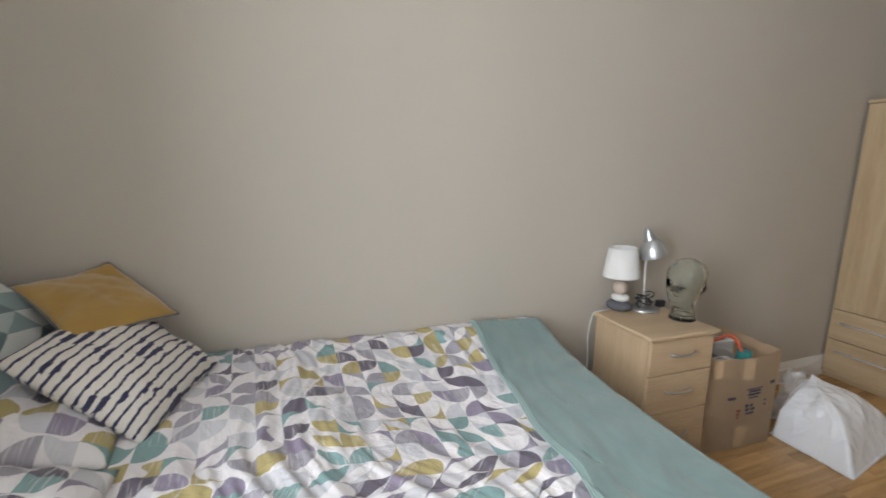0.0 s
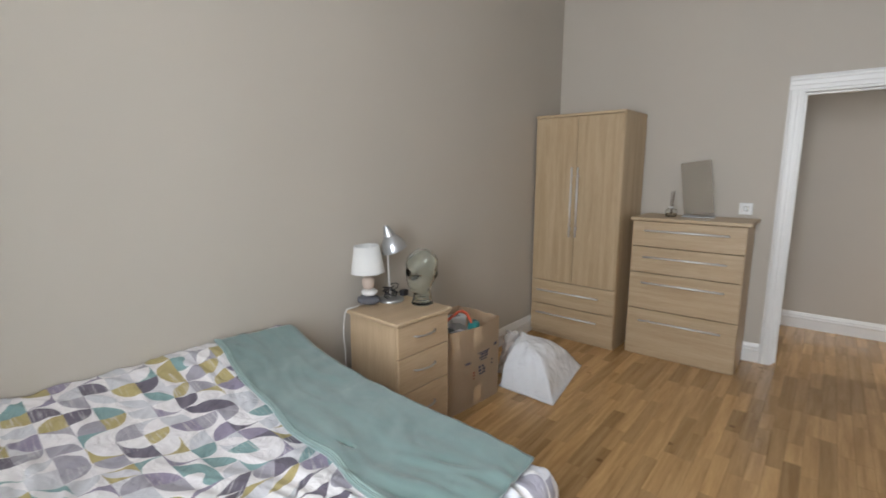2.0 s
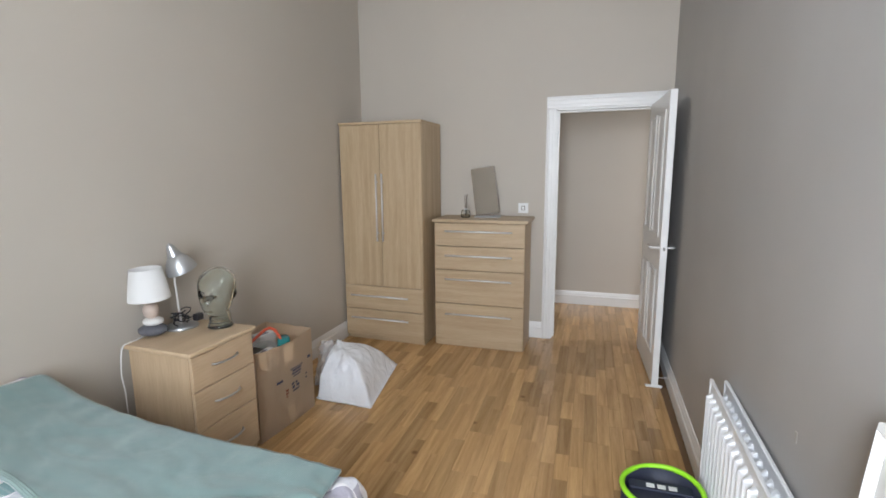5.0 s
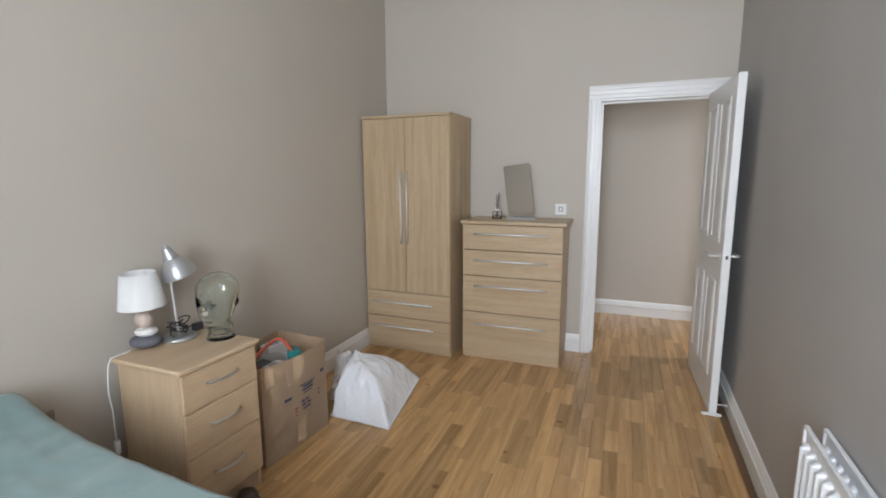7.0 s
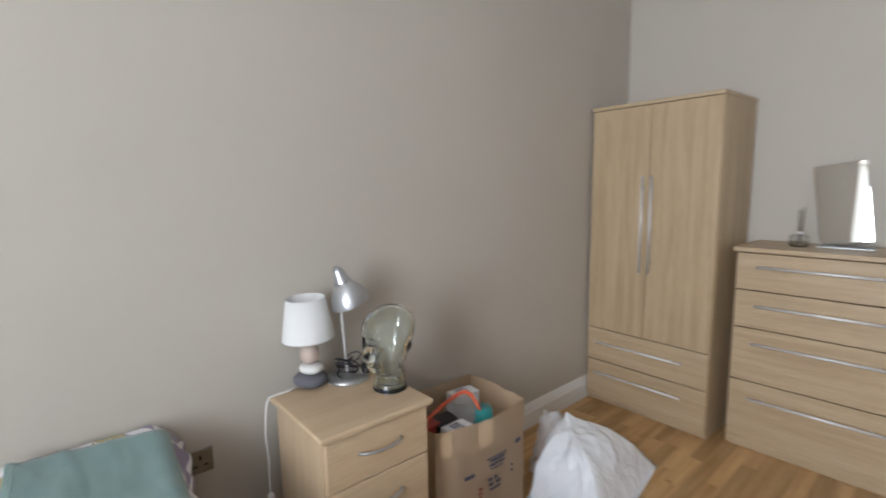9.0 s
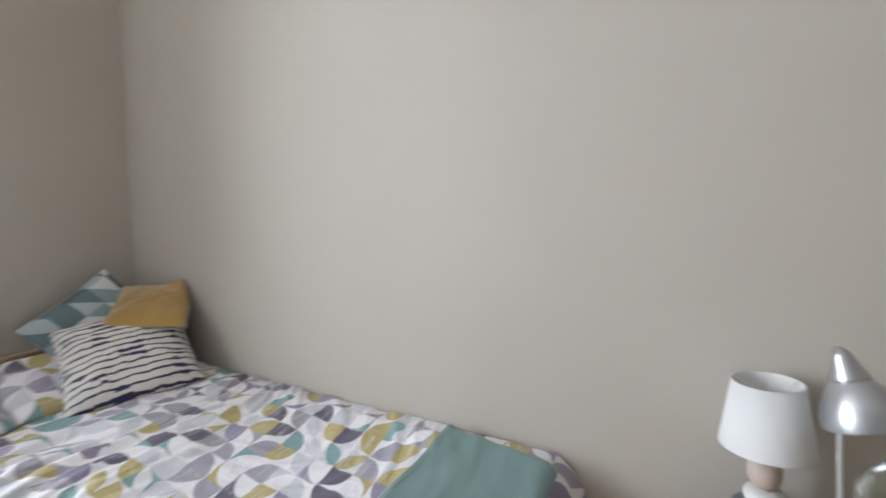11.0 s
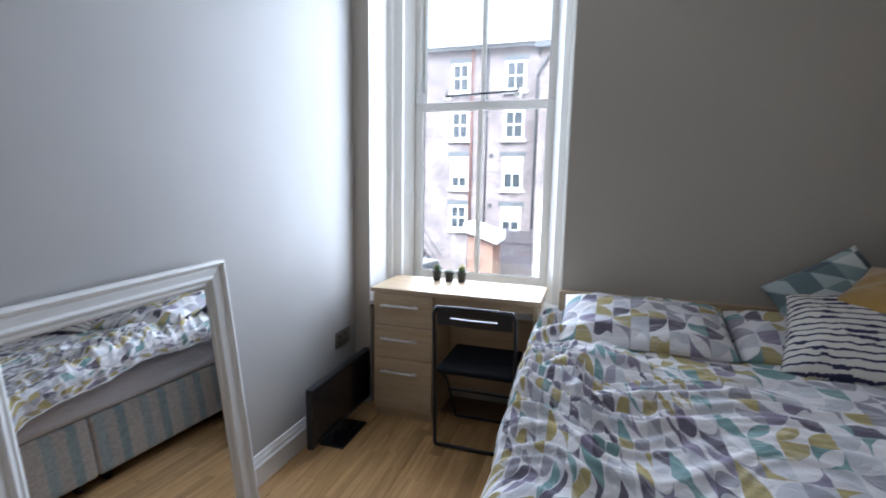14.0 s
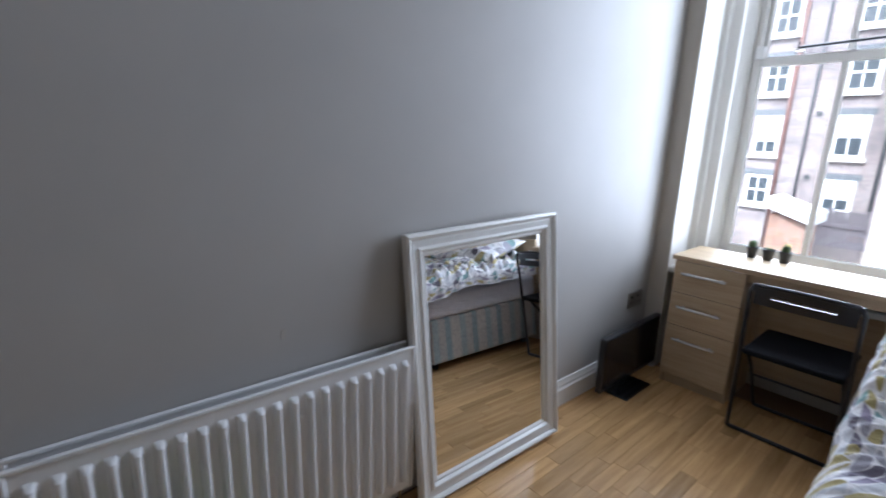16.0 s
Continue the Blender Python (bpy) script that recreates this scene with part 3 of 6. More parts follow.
def extrude_profile(profile, p0, p1, out_dir, bm=None):
    """A moulding from p0 to p1: profile points are (out from the wall, up)."""
    o = bm or bmesh.new()
    p0, p1, d = Vector(p0), Vector(p1), Vector(out_dir)
    a = [o.verts.new(p0 + d * x + Vector((0, 0, z))) for x, z in profile]
    c = [o.verts.new(p1 + d * x + Vector((0, 0, z))) for x, z in profile]
    k = len(profile)
    for i in range(k):
        o.faces.new((a[i], a[(i + 1) % k], c[(i + 1) % k], c[i]))
    o.faces.new(a[::-1])
    o.faces.new(c)
    bmesh.ops.recalc_face_normals(o, faces=o.faces)
    return o


def fbm(x, y, z=0.0):
    return noise.noise((x, y, z)) + 0.5 * noise.noise((2.1 * x + 7, 2.1 * y, z)) + 0.25 * noise.noise((4.3 * x, 4.3 * y + 3, z))


def structure(name, bm, material, label, smooth=False):
    return tagged(link_mesh(name, bm, material, smooth), label, kind="structure")


# ---- room shell ----
RX0, RX1 = 1.383, 2.508            # window recess across the wall
RD = -0.24                         # recess depth


def east(y):
    """The wall opposite the bed runs slightly out of square."""
    return 2.606 + 0.0155 * y


def splayed(bm):
    """Turn a block built on x = W so that it follows the east wall."""
    for v in bm.verts:
        if v.co.x < W + 0.1:
            v.co.x += east(v.co.y) - W
    return bm


WT = 2.86                          # window head
wall_w = structure("wall_west", box((-0.25, -0.6, -0.1), (0, L + 0.14, H)), PAINT, "plain taupe painted wall behind the bed")
wall_e = structure("wall_east", splayed(box((W, -0.6, -0.1), (W + 0.25, L + 0.14, H))), PAINT_E, "taupe painted wall with cool daylight put into its colour, faint scuffs by the radiator")
part("scuff_mark", splayed(box((W - 0.0012, 2.298, 0.766), (W + 0.001, 2.311, 0.796), 0.0005)), SCUFF, wall_e, "small dark scuff")
bm = box((0, -0.6, -0.1), (RX0, 0, H))
wall_s = structure("wall_south", bm, PAINT, "taupe painted window wall above the headboard")
structure("wall_south_side", box((RX1, -0.6, -0.1), (W + 0.02, 0, H)), PAINT, "narrow strip of taupe wall beside the window")
structure("wall_south_head", box((RX0, -0.6, WT), (RX1, 0, H)), PAINT, "taupe wall above the window recess")
structure("wall_south_sill", box((RX0, -0.6, -0.1), (RX1, -0.26, 0.62)), PAINT, "painted wall under the window behind the desk")
DX0, DX1, DT = 1.810, 2.565, 1.985  # door opening
structure("wall_north", box((0, L, -0.1), (DX0 - 0.025, L + 0.14, H)), PAINT, "taupe painted wall behind the wardrobe")
structure("wall_north_head", box((DX0 - 0.025, L, DT + 0.025), (DX1 + 0.025, L + 0.14, H)), PAINT, "taupe wall above the door")
structure("wall_north_side", box((DX1 + 0.025, L, -0.1), (east(L) + 0.01, L + 0.14, H)), PAINT, "narrow strip of taupe wall beside the door hinge")
structure("wall_hall_far", box((-1.2, HALL, -0.1), (4.6, HALL + 0.15, H)), PAINT, "taupe painted wall across the hall")
structure("wall_hall_west", box((-1.35, L + 0.14, -0.1), (-1.2, HALL, H)), PAINT, "plain wall closing the hall")
# end wall split round an unseen opening, added only for the fill lamp
structure("wall_hall_east", box((4.45, L + 0.14, -0.1), (4.6, HALL, 0.9)), PAINT, "plain wall under an added unseen opening")
structure("wall_hall_east_head", box((4.45, L + 0.14, 2.4), (4.6, HALL, H)), PAINT, "plain wall above an added unseen opening")
structure("wall_hall_east_side", box((4.45, L + 0.14, 0.9), (4.6, 5.4, 2.4)), PAINT, "plain wall beside an added unseen opening")
structure("wall_hall_east_corner", box((4.45, 6.1, 0.9), (4.6, HALL, 2.4)), PAINT, "plain wall beside an added unseen opening")
structure("wall_hall_near", box((W + 0.25, L, -0.1), (4.6, L + 0.14, H)), PAINT, "plain near wall of the hall")
structure("wall_hall_near_west", box((-1.35, L, -0.1), (-0.25, L + 0.14, H)), PAINT, "plain near wall of the hall")
structure("ceiling", box((-1.35, -0.6, H), (4.6, HALL + 0.15, H + 0.15)), CEIL, "plain white painted ceiling")
floor = structure("floor", box((-1.3, -0.3, -0.12), (4.55, HALL, -0.006)), GAP, "oak strip floor, honey coloured with darker strips")

SKIRT = [(0, 0), (0.018, 0), (0.018, 0.085), (0.022, 0.09), (0.022, 0.098), (0.015, 0.108), (0.015, 0.118), (0.010, 0.13), (0.006, 0.145), (0, 0.147)]


def skirting(name, p0, p1, d):
    return structure(name, extrude_profile(SKIRT, p0, p1, d), GLOSS, "white gloss moulded skirting board")


skirting("baseboard_west", (0.0, 0.03, 0), (0.0, L, 0), (1, 0, 0))
skirting("baseboard_east", (east(0.023), 0.023, 0), (east(L - 0.023), L - 0.023, 0), (-1, 0, 0))
skirting("baseboard_south_side", (RX1, 0, 0), (east(0), 0, 0), (0, 1, 0))
skirting("baseboard_north", (0.023, L, 0), (1.720, L, 0), (0, -1, 0))
skirting("baseboard_hall", (-1.2, HALL, 0), (4.45, HALL, 0), (0, -1, 0))


# ---- doorway ----
def stepped_bar(x0, x1, y, z0, z1, horizontal=False, inner=1):
    """Architrave length made of three steps proud of the wall face at y; inner: which side faces the opening."""
    b = bmesh.new()
    if horizontal:
        h = z1 - z0
        box((x0, y - 0.016, z0), (x1, y, z1), 0.003, b)
        box((x0, y - 0.024, z0 + h * 0.28), (x1, y - 0.0155, z1 - 0.008), 0.004, b)
        box((x0, y - 0.033, z0 + h * 0.62), (x1, y - 0.0235, z1 - 0.014), 0.005, b)
    else:
        w = x1 - x0
        s = (0.28, 0.62) if inner > 0 else (0.008 / w, 0.014 / w)
        e = (0.008 / w, 0.014 / w) if inner > 0 else (0.28, 0.62)
        lo, hi = (e, s) if inner > 0 else (s, e)
        box((x0, y - 0.016, z0), (x1, y, z1), 0.003, b)
        box((x0 + w * lo[0], y - 0.024, z0), (x1 - w * hi[0], y - 0.0155, z1), 0.004, b)
        box((x0 + w * lo[1], y - 0.033, z0), (x1 - w * hi[1], y - 0.0235, z1), 0.005, b)
    return b


door_case = tagged(new("door_frame"), "white gloss moulded door frame", kind="structure")
part("architrave", stepped_bar(1.720, DX0 - 0.012, L, 0, 2.0), GLOSS, door_case)
part("architrave", stepped_bar(1.720, east(L) - 0.004, L, 2.0, 2.096, True), GLOSS, door_case)
part("architrave", stepped_bar(DX1 + 0.012, east(L) - 0.026, L, 0, 2.0, inner=-1), GLOSS, door_case)
part("jamb", box((DX0 - 0.025, L + 0.001, 0), (DX0, L + 0.15, DT), 0.002), GLOSS, door_case)
part("jamb", box((DX1, L + 0.001, 0), (DX1 + 0.025, L + 0.15, DT), 0.002), GLOSS, door_case)
part("head", box((DX0 - 0.025, L + 0.001, DT), (DX1 + 0.025, L + 0.15, DT + 0.025), 0.002), GLOSS, door_case)
part("stop_bead", box((DX0, L + 0.055, 0), (DX0 + 0.014, L + 0.09, DT), 0.002), GLOSS, door_case)
part("stop_bead", box((DX0 + 0.014, L + 0.055, DT - 0.014), (DX1, L + 0.09, DT), 0.002), GLOSS, door_case)
part("strike_plate", box((DX0 - 0.001, L + 0.02, 0.95), (DX0 + 0.002, L + 0.045, 1.06), 0.0005), STEEL, door_case, "steel strike plate")


def moulding_ring(y0, y1, z0, z1, x, d, w=0.022):
    """Raised panel moulding on the face at x, pointing along d."""
    b = bmesh.new()
    for a in ((y0, y1, z0, z0 + w), (y0, y1, z1 - w, z1), (y0, y0 + w, z0 + w, z1 - w), (y1 - w, y1, z0 + w, z1 - w)):
        xs = sorted((x, x + d * 0.007))
        box((xs[0], a[0], a[2]), (xs[1], a[1], a[3]), 0.003, b)
    return b


def build_door():
    """Hinged at the origin, leaf along -y, face towards -x."""
    d = thing("door_1", (2.566, L - 0.005, 0.008), "white gloss four panel door standing open", "door", rz=2.2)
    d["kind"] = "structure"
    wd, ht, th = 0.775, 1.982, 0.043
    part("leaf", box((-th, -wd, 0), (0, 0, ht), 0.002), GLOSS, d)
    for y0, y1 in ((-wd + 0.10, -wd / 2 - 0.045), (-wd / 2 + 0.045, -0.10)):
        for z0, z1 in ((0.20, 0.80), (1.03, ht - 0.11)):
            for x, s in ((-th, -1), (0.0, 1)):
                p = part("panel", moulding_ring(y0, y1, z0, z1, x, s), GLOSS, d)
                xs = sorted((x, x + s * 0.0045))
                part("field", box((xs[0], y0 + 0.045, z0 + 0.045), (xs[1], y1 - 0.045, z1 - 0.045), 0.003), GLOSS, p)
    hy, hz = -wd + 0.055, 0.960
    for x, s in ((-th, -1), (0.0, 1)):
        b = lathe([(0.0, 0.0), (0.026, 0.0), (0.026, 0.006), (0.022, 0.008), (0.0, 0.008)], (x, hy, hz), 20, tilt=Matrix.Rotation(radians(90 * s), 4, "Y"))
        h = part("handle", b, STEEL, d, "brushed steel lever handle", True)
        part("lever", tube([(x, hy, hz), (x + s * 0.045, hy, hz), (x + s * 0.054, hy + 0.012, hz), (x + s * 0.055, hy + 0.06, hz), (x + s * 0.05, hy + 0.125, hz + 0.002)], 0.0085, 10), STEEL, h, smooth=True)
    part("latch_plate", box((-th / 2 - 0.012, -wd - 0.0015, hz - 0.06), (-th / 2 + 0.012, -wd + 0.001, hz + 0.06), 0.0005), STEEL, d, "steel latch plate")
    part("latch_bolt", box((-th / 2 - 0.007, -wd - 0.010, hz - 0.012), (-th / 2 + 0.007, -wd - 0.001, hz + 0.012), 0.002), CHROME, d)
    for z in (0.22, 1.0, 1.75):
        part("hinge", tube([(0.004, 0.004, z - 0.045), (0.004, 0.004, z + 0.045)], 0.006, 8), STEEL, d)
    return d


build_door()
stop = thing("door_stop", (east(4.33) - 0.0225, 4.33, 0.055), "thin steel rod door stop fixed to the skirting", "door stop")
part("rod", tube([(0, 0, 0), (-0.048, 0, 0)], 0.004, 8), STEEL, stop, smooth=True)
part("rose", lathe([(0, 0), (0.014, 0), (0.012, 0.005), (0, 0.005)], (0, 0, 0), 14, tilt=Matrix.Rotation(radians(-90), 4, "Y")), STEEL, stop)
wedge = thing("door_wedge", (2.572, 4.288, 0.0), "small white plastic door wedge under the door edge", "door wedge")
bm = box((-0.058, -0.012, 0), (0.048, 0.03, 0.02), 0.004)
for v in bm.verts:
    if v.co.y > 0.01:
        v.co.z *= 0.25
part("wedge_body", bm, PLUG, wedge)

# ---- window ----
window = tagged(new("window_1"), "tall white painted sash window with slim glazing bars", kind="structure")
FX0, FX1, FY = 1.462, 2.376, -0.40     # outer frame across, sash plane
part("reveal", box((RX1 - 0.004, RD, 0.0), (RX1 + 0.0, -0.002, WT)), SASHP, window)
part("reveal", box((RX0, RD, 0.62), (RX0 + 0.004, -0.002, WT)), SASHP, window)
for side in (1, -1):
    x_out, x_in = (RX1 - 0.004, FX1 - 0.01) if side > 0 else (RX0 + 0.004, FX0 + 0.035)
    b = bmesh.new()
    y0, y1 = RD, FY + 0.045
    prof = [(x_out, y0 - 0.0), (x_out + (x_in - x_out) * 0.22, y0 - 0.012), (x_out + (x_in - x_out) * 0.26, y0 - 0.03), (x_out + (x_in - x_out) * 0.62, y0 - 0.045),
            (x_out + (x_in - x_out) * 0.66, y0 - 0.065), (x_in, y1), (x_in, -0.5), (x_out, -0.5)]
    lo = [b.verts.new((x, y, 0.62 if side < 0 else 0.0)) for x, y in prof]
    hi = [b.verts.new((x, y, WT)) for x, y in prof]
    for i in range(len(prof)):
        b.faces.new((lo[i], lo[(i + 1) % len(prof)], hi[(i + 1) % len(prof)], hi[i]))
    b.faces.new(lo), b.faces.new(hi[::-1])
    bmesh.ops.recalc_face_normals(b, faces=b.faces)
    part("casing", b, SASHP, window, "white moulded shutter casing")
SX0, SX1 = FX0 + 0.035, FX1 - 0.01
part("head_casing", box((SX0, -0.5, WT - 0.06), (SX1, FY + 0.04, WT), 0.004), SASHP, window)
part("window_board", box((RX0 + 0.004, -0.45, 0.62), (RX1 - 0.004, -0.005, 0.655), 0.006), SASHP, window, "white painted window board")
part("sill", box((SX0, -0.62, 0.655), (SX1, FY + 0.045, 0.70), 0.004), SASHP, window)


def sash(x0, x1, z0, z1, y, stile, top, bottom, bar, glass, label):
    s = part("sash", box((x0, y - 0.022, z0), (x0 + stile, y + 0.022, z1), 0.004), SASHP, window)
    part("stile", box((x1 - stile, y - 0.022, z0), (x1, y + 0.022, z1), 0.004), SASHP, s)
    part("rail", box((x0 + stile, y - 0.022, z1 - top), (x1 - stile, y + 0.022, z1), 0.004), SASHP, s)
    part("rail", box((x0 + stile, y - 0.022, z0), (x1 - stile, y + 0.022, z0 + bottom), 0.004), SASHP, s)
    mid = (x0 + x1) / 2 + 0.012
    part("glazing_bar", box((mid - bar / 2, y - 0.018, z0 + bottom), (mid + bar / 2, y + 0.018, z1 - top), 0.003), SASHP, s)
    for a, c in ((x0 + stile, mid - bar / 2), (mid + bar / 2, x1 - stile)):
        g = part("pane", box((a, y - 0.002, z0 + bottom), (c, y + 0.002, z1 - top)), glass, s, label)
        g.visible_shadow = False
    return s


sash(SX0, SX1, 0.70, 1.854, FY, 0.048, 0.048, 0.085, 0.028, PANE, "clear window pane")
sash(SX0 + 0.005, SX1 - 0.005, 1.815, WT - 0.055, FY - 0.052, 0.042, 0.05, 0.042, 0.024, HAZY, "hazy window pane")
part("parting_bead", box((SX1 - 0.03, FY - 0.025, 1.862), (SX1, FY + 0.02, WT - 0.06), 0.003), SASHP, window)
part("parting_bead", box((SX0, FY - 0.025, 1.862), (SX0 + 0.03, FY + 0.02, WT - 0.06), 0.003), SASHP, window)
part("sash_horn", box((SX1 - 0.055, FY - 0.01, 1.845), (SX1 - 0.012, FY + 0.045, 1.915), 0.008, seg=2), GLOSS, window)
bar = part("opening_bar", tube([(2.146, FY + 0.06, 1.884), (1.711, FY + 0.06, 1.899)], 0.0075, 8), BLACKM, window, "dark metal sash bar", True)
for x, z in ((2.146, 1.884), (1.711, 1.899)):
    part("bracket", tube([(x, FY + 0.06, z - 0.006), (x, FY + 0.06, z + 0.03)], 0.005, 6), BLACKM, bar)
    part("foot", box((x - 0.018, FY + 0.0225, 1.868), (x + 0.018, FY + 0.066, z - 0.004), 0.002), SASHP, bar)
part("sash_catch", lathe([(0, 0), (0.018, 0), (0.016, 0.008), (0.006, 0.012), (0.006, 0.03), (0, 0.034)], (1.926, FY + 0.01, 1.854), 14), STEEL, window, "steel sash catch", True)


# ---- sockets and switch ----
def wall_plate(name, at, rz, wide, high, material, label, gangs=1):
    """Plate whose face looks along local +y."""
    t = thing(name, at, label, "socket" if "socket" in name else "switch", rz=rz)
    part("plate", box((-wide / 2, 0, -high / 2), (wide / 2, 0.008, high / 2), 0.003, seg=2), material, t)
    return t


s = wall_plate("wall_socket", (0, 2.225, 0.527), -90, 0.082, 0.082, SOCKM, "brushed metal single wall socket above the skirting")
for dx, dz, w, h in ((0, 0.014, 0.008, 0.016), (-0.016, -0.014, 0.014, 0.006), (0.016, -0.014, 0.014, 0.006)):
    part("slot", box((dx - w / 2, 0.0075, dz - h / 2), (dx + w / 2, 0.009, dz + h / 2)), BLACKP, s)
part("rocker", box((0.022, 0.008, 0.014), (0.034, 0.012, 0.03), 0.002), BLACKP, s)
s = wall_plate("wall_socket", (east(0.155), 0.155, 0.452), 89.1, 0.155, 0.095, SOCKM, "brushed metal double wall socket above the television")
for cx in (-0.036, 0.036):
    for dx, dz, w, h in ((0, 0.014, 0.008, 0.016), (-0.013, -0.016, 0.012, 0.006), (0.013, -0.016, 0.012, 0.006)):
        part("slot", box((cx + dx - w / 2, 0.0075, dz - h / 2), (cx + dx + w / 2, 0.009, dz + h / 2)), BLACKP, s)
    part("rocker", box((cx + 0.018, 0.008, 0.016), (cx + 0.029, 0.012, 0.032), 0.002), BLACKP, s)
s = wall_plate("light_switch", (1.538, L, 1.169), 180, 0.087, 0.087, PLUG, "white plastic switch plate with a grey centre")
part("surround", box((-0.017, 0.008, -0.020), (0.017, 0.0095, 0.020), 0.002), SOCKM, s, "grey metal centre")
part("rocker", box((-0.009, 0.0095, -0.014), (0.009, 0.013, 0.014), 0.002), PLUG, s)


# ---- bar handles ----
def bar_handle(p0, p1, out, parent, r=0.0072, label="brushed steel bar handle"):
    p0, p1, o = Vector(p0), Vector(p1), Vector(out)
    h = part("handle", tube([p0 + o * 0.028, p1 + o * 0.028], r, 10), STEEL, parent, label, True)
    for k in (0.12, 0.88):
        q = p0.lerp(p1, k)
        part("post", tube([q - o * 0.001, q + o * 0.026], r * 0.75, 8), STEEL, h, smooth=True)
    return h


# ---- wardrobe ----
def build_wardrobe():
    w, d, h = 0.756, 0.462, 1.905
    t = thing("wardrobe", (0.018, 4.606, 0), "light oak laminate wardrobe with two doors over two drawers", "wardrobe", rz=-2.0)
    part("side_panel", box((0, 0.02, 0), (0.018, d, h - 0.022), 0.001), OAKZ, t)
    part("side_panel", box((w - 0.018, 0.02, 0), (w, d, h - 0.022), 0.001), OAKZ, t)
    part("back_panel", box((0.018, d - 0.008, 0.02), (w - 0.018, d - 0.002, h - 0.022)), OAKZ, t)
    part("top", box((-0.004, -0.006, h - 0.022), (w + 0.004, d, h), 0.002), OAKX, t)
    part("base_shelf", box((0.018, 0.02, 0.03), (w - 0.018, d - 0.008, 0.048)), OAKX, t)
    part("plinth", box((0.0185, 0.024, 0), (w - 0.0185, 0.04, 0.03)), OAKX, t)
    part("divider", box((0.018, 0.02, 0.492), (w - 0.018, d - 0.008, 0.51)), OAKX, t)
    for x0, x1, hx in ((0.002, w / 2 - 0.0015, w / 2 - 0.028), (w / 2 + 0.0015, w - 0.002, w / 2 + 0.026)):
        p = part("door", box((x0, 0, 0.503), (x1, 0.018, h - 0.025), 0.0015), OAKZ, t)
        bar_handle((hx, 0, 0.905), (hx, 0, 1.475), (0, -1, 0), p)
    for z0, z1, hz in ((0.2875, 0.497, 0.413), (0.036, 0.2815, 0.208)):
        p = part("drawer", box((0.002, 0, z0), (w - 0.002, 0.018, z1), 0.0015), OAKX, t)
        bar_handle((0.072, 0, hz), (0.622, 0, hz), (0, -1, 0), p)
    return t


build_wardrobe()


def build_chest():
    w, d, h = 0.762, 0.395, 1.098
    t = thing("chest_of_drawers", (0.850, 4.664, 0), "light oak laminate chest of four drawers with steel bar handles", "chest of drawers")
    part("side_panel", box((0, 0.02, 0), (0.018, d, h - 0.025), 0.001), OAKZ, t)
    part("side_panel", box((w - 0.018, 0.02, 0), (w, d, h - 0.025), 0.001), OAKZ, t)
    part("back_panel", box((0.018, d - 0.008, 0.02), (w - 0.018, d - 0.002, h - 0.025)), OAKZ, t)
    part("top", box((-0.012, -0.018, h - 0.025), (w + 0.026, d + 0.012, h), 0.003), OAKX, t)
    part("plinth", box((0.0185, 0.008, 0), (w - 0.0185, 0.02, 0.012)), OAKX, t)
    edges = [(0.8755, h - 0.031, 1.0), (0.6725, 0.8695, 0.795), (0.3815, 0.6665, 0.593), (0.012, 0.3755, 0.290)]
    for z0, z1, hz in edges:
        p = part("drawer", box((0.002, 0, z0), (w - 0.002, 0.018, z1), 0.0015), OAKX, t)
        bar_handle((0.10, 0, hz), (0.66, 0, hz), (0, -1, 0), p)
    return t


build_chest()
CT = 1.0985
tm = thing("table_mirror", (1.245, 4.925, CT), "small frameless tilting table mirror on a flat base", "mirror", rz=4.2)
part("base", box((-0.10, -0.075, 0), (0.12, 0.05, 0.010), 0.004, seg=2), SILVER, tm, "flat silver base")
b = box((-0.103, -0.004, 0), (0.103, 0.004, 0.405), 0.002)
m_t = Matrix.Translation((0.008, 0.0, 0.0115)) @ Matrix.Rotation(radians(-6.5), 4, "X") @ Matrix.Rotation(radians(-8), 4, "Y")
for v in b.verts:
    v.co = m_t @ v.co
lowest = min(v.co.z for v in b.verts)
for v in b.verts:
    v.co.z += 0.0105 - lowest
part("mirror_glass", b, MIRROR, tm, "bevelled mirror glass")
rd = thing("reed_diffuser", (1.075, 4.845, CT), "clear glass reed diffuser with dark reeds", "diffuser")
part("bottle", lathe([(0, 0), (0.036, 0), (0.040, 0.004), (0.040, 0.05), (0.034, 0.06), (0.014, 0.064), (0.014, 0.078), (0.011, 0.078), (0.011, 0.062), (0.036, 0.05), (0.036, 0.006), (0, 0.005)], n=24), CLEARG, rd, "clear glass bottle", True)
part("collar", lathe([(0.0145, 0.064), (0.017, 0.064), (0.017, 0.08), (0.0145, 0.08)], n=20), STEEL, rd, "silver collar", True)
for k in range(5):
    a = k * 1.3
    part("reed", tube([(0.004 * math.cos(a), 0.004 * math.sin(a), 0.012), (0.004 + 0.013 * math.cos(a), 0.013 * math.sin(a), 0.205 - 0.006 * k)], 0.002, 6), REED, rd)

# ---- nightstand and what stands on it ----
NS = thing("bedside_cabinet", (0.102, 2.457, 0), "pale beech laminate bedside cabinet with three drawers", "cabinet", rz=-1.5)
nw, nd, nh = 0.378, 0.368, 0.721      # along y, along x, height
part("side_panel", box((0, 0, 0), (nd - 0.018, 0.016, nh - 0.022), 0.001), BEECHZ, NS)
part("side_panel", box((0, nw - 0.016, 0), (nd - 0.018, nw, nh - 0.022), 0.001), BEECHZ, NS)
part("back_panel", box((0.002, 0.016, 0.02), (0.008, nw - 0.016, nh - 0.022)), BEECHZ, NS)
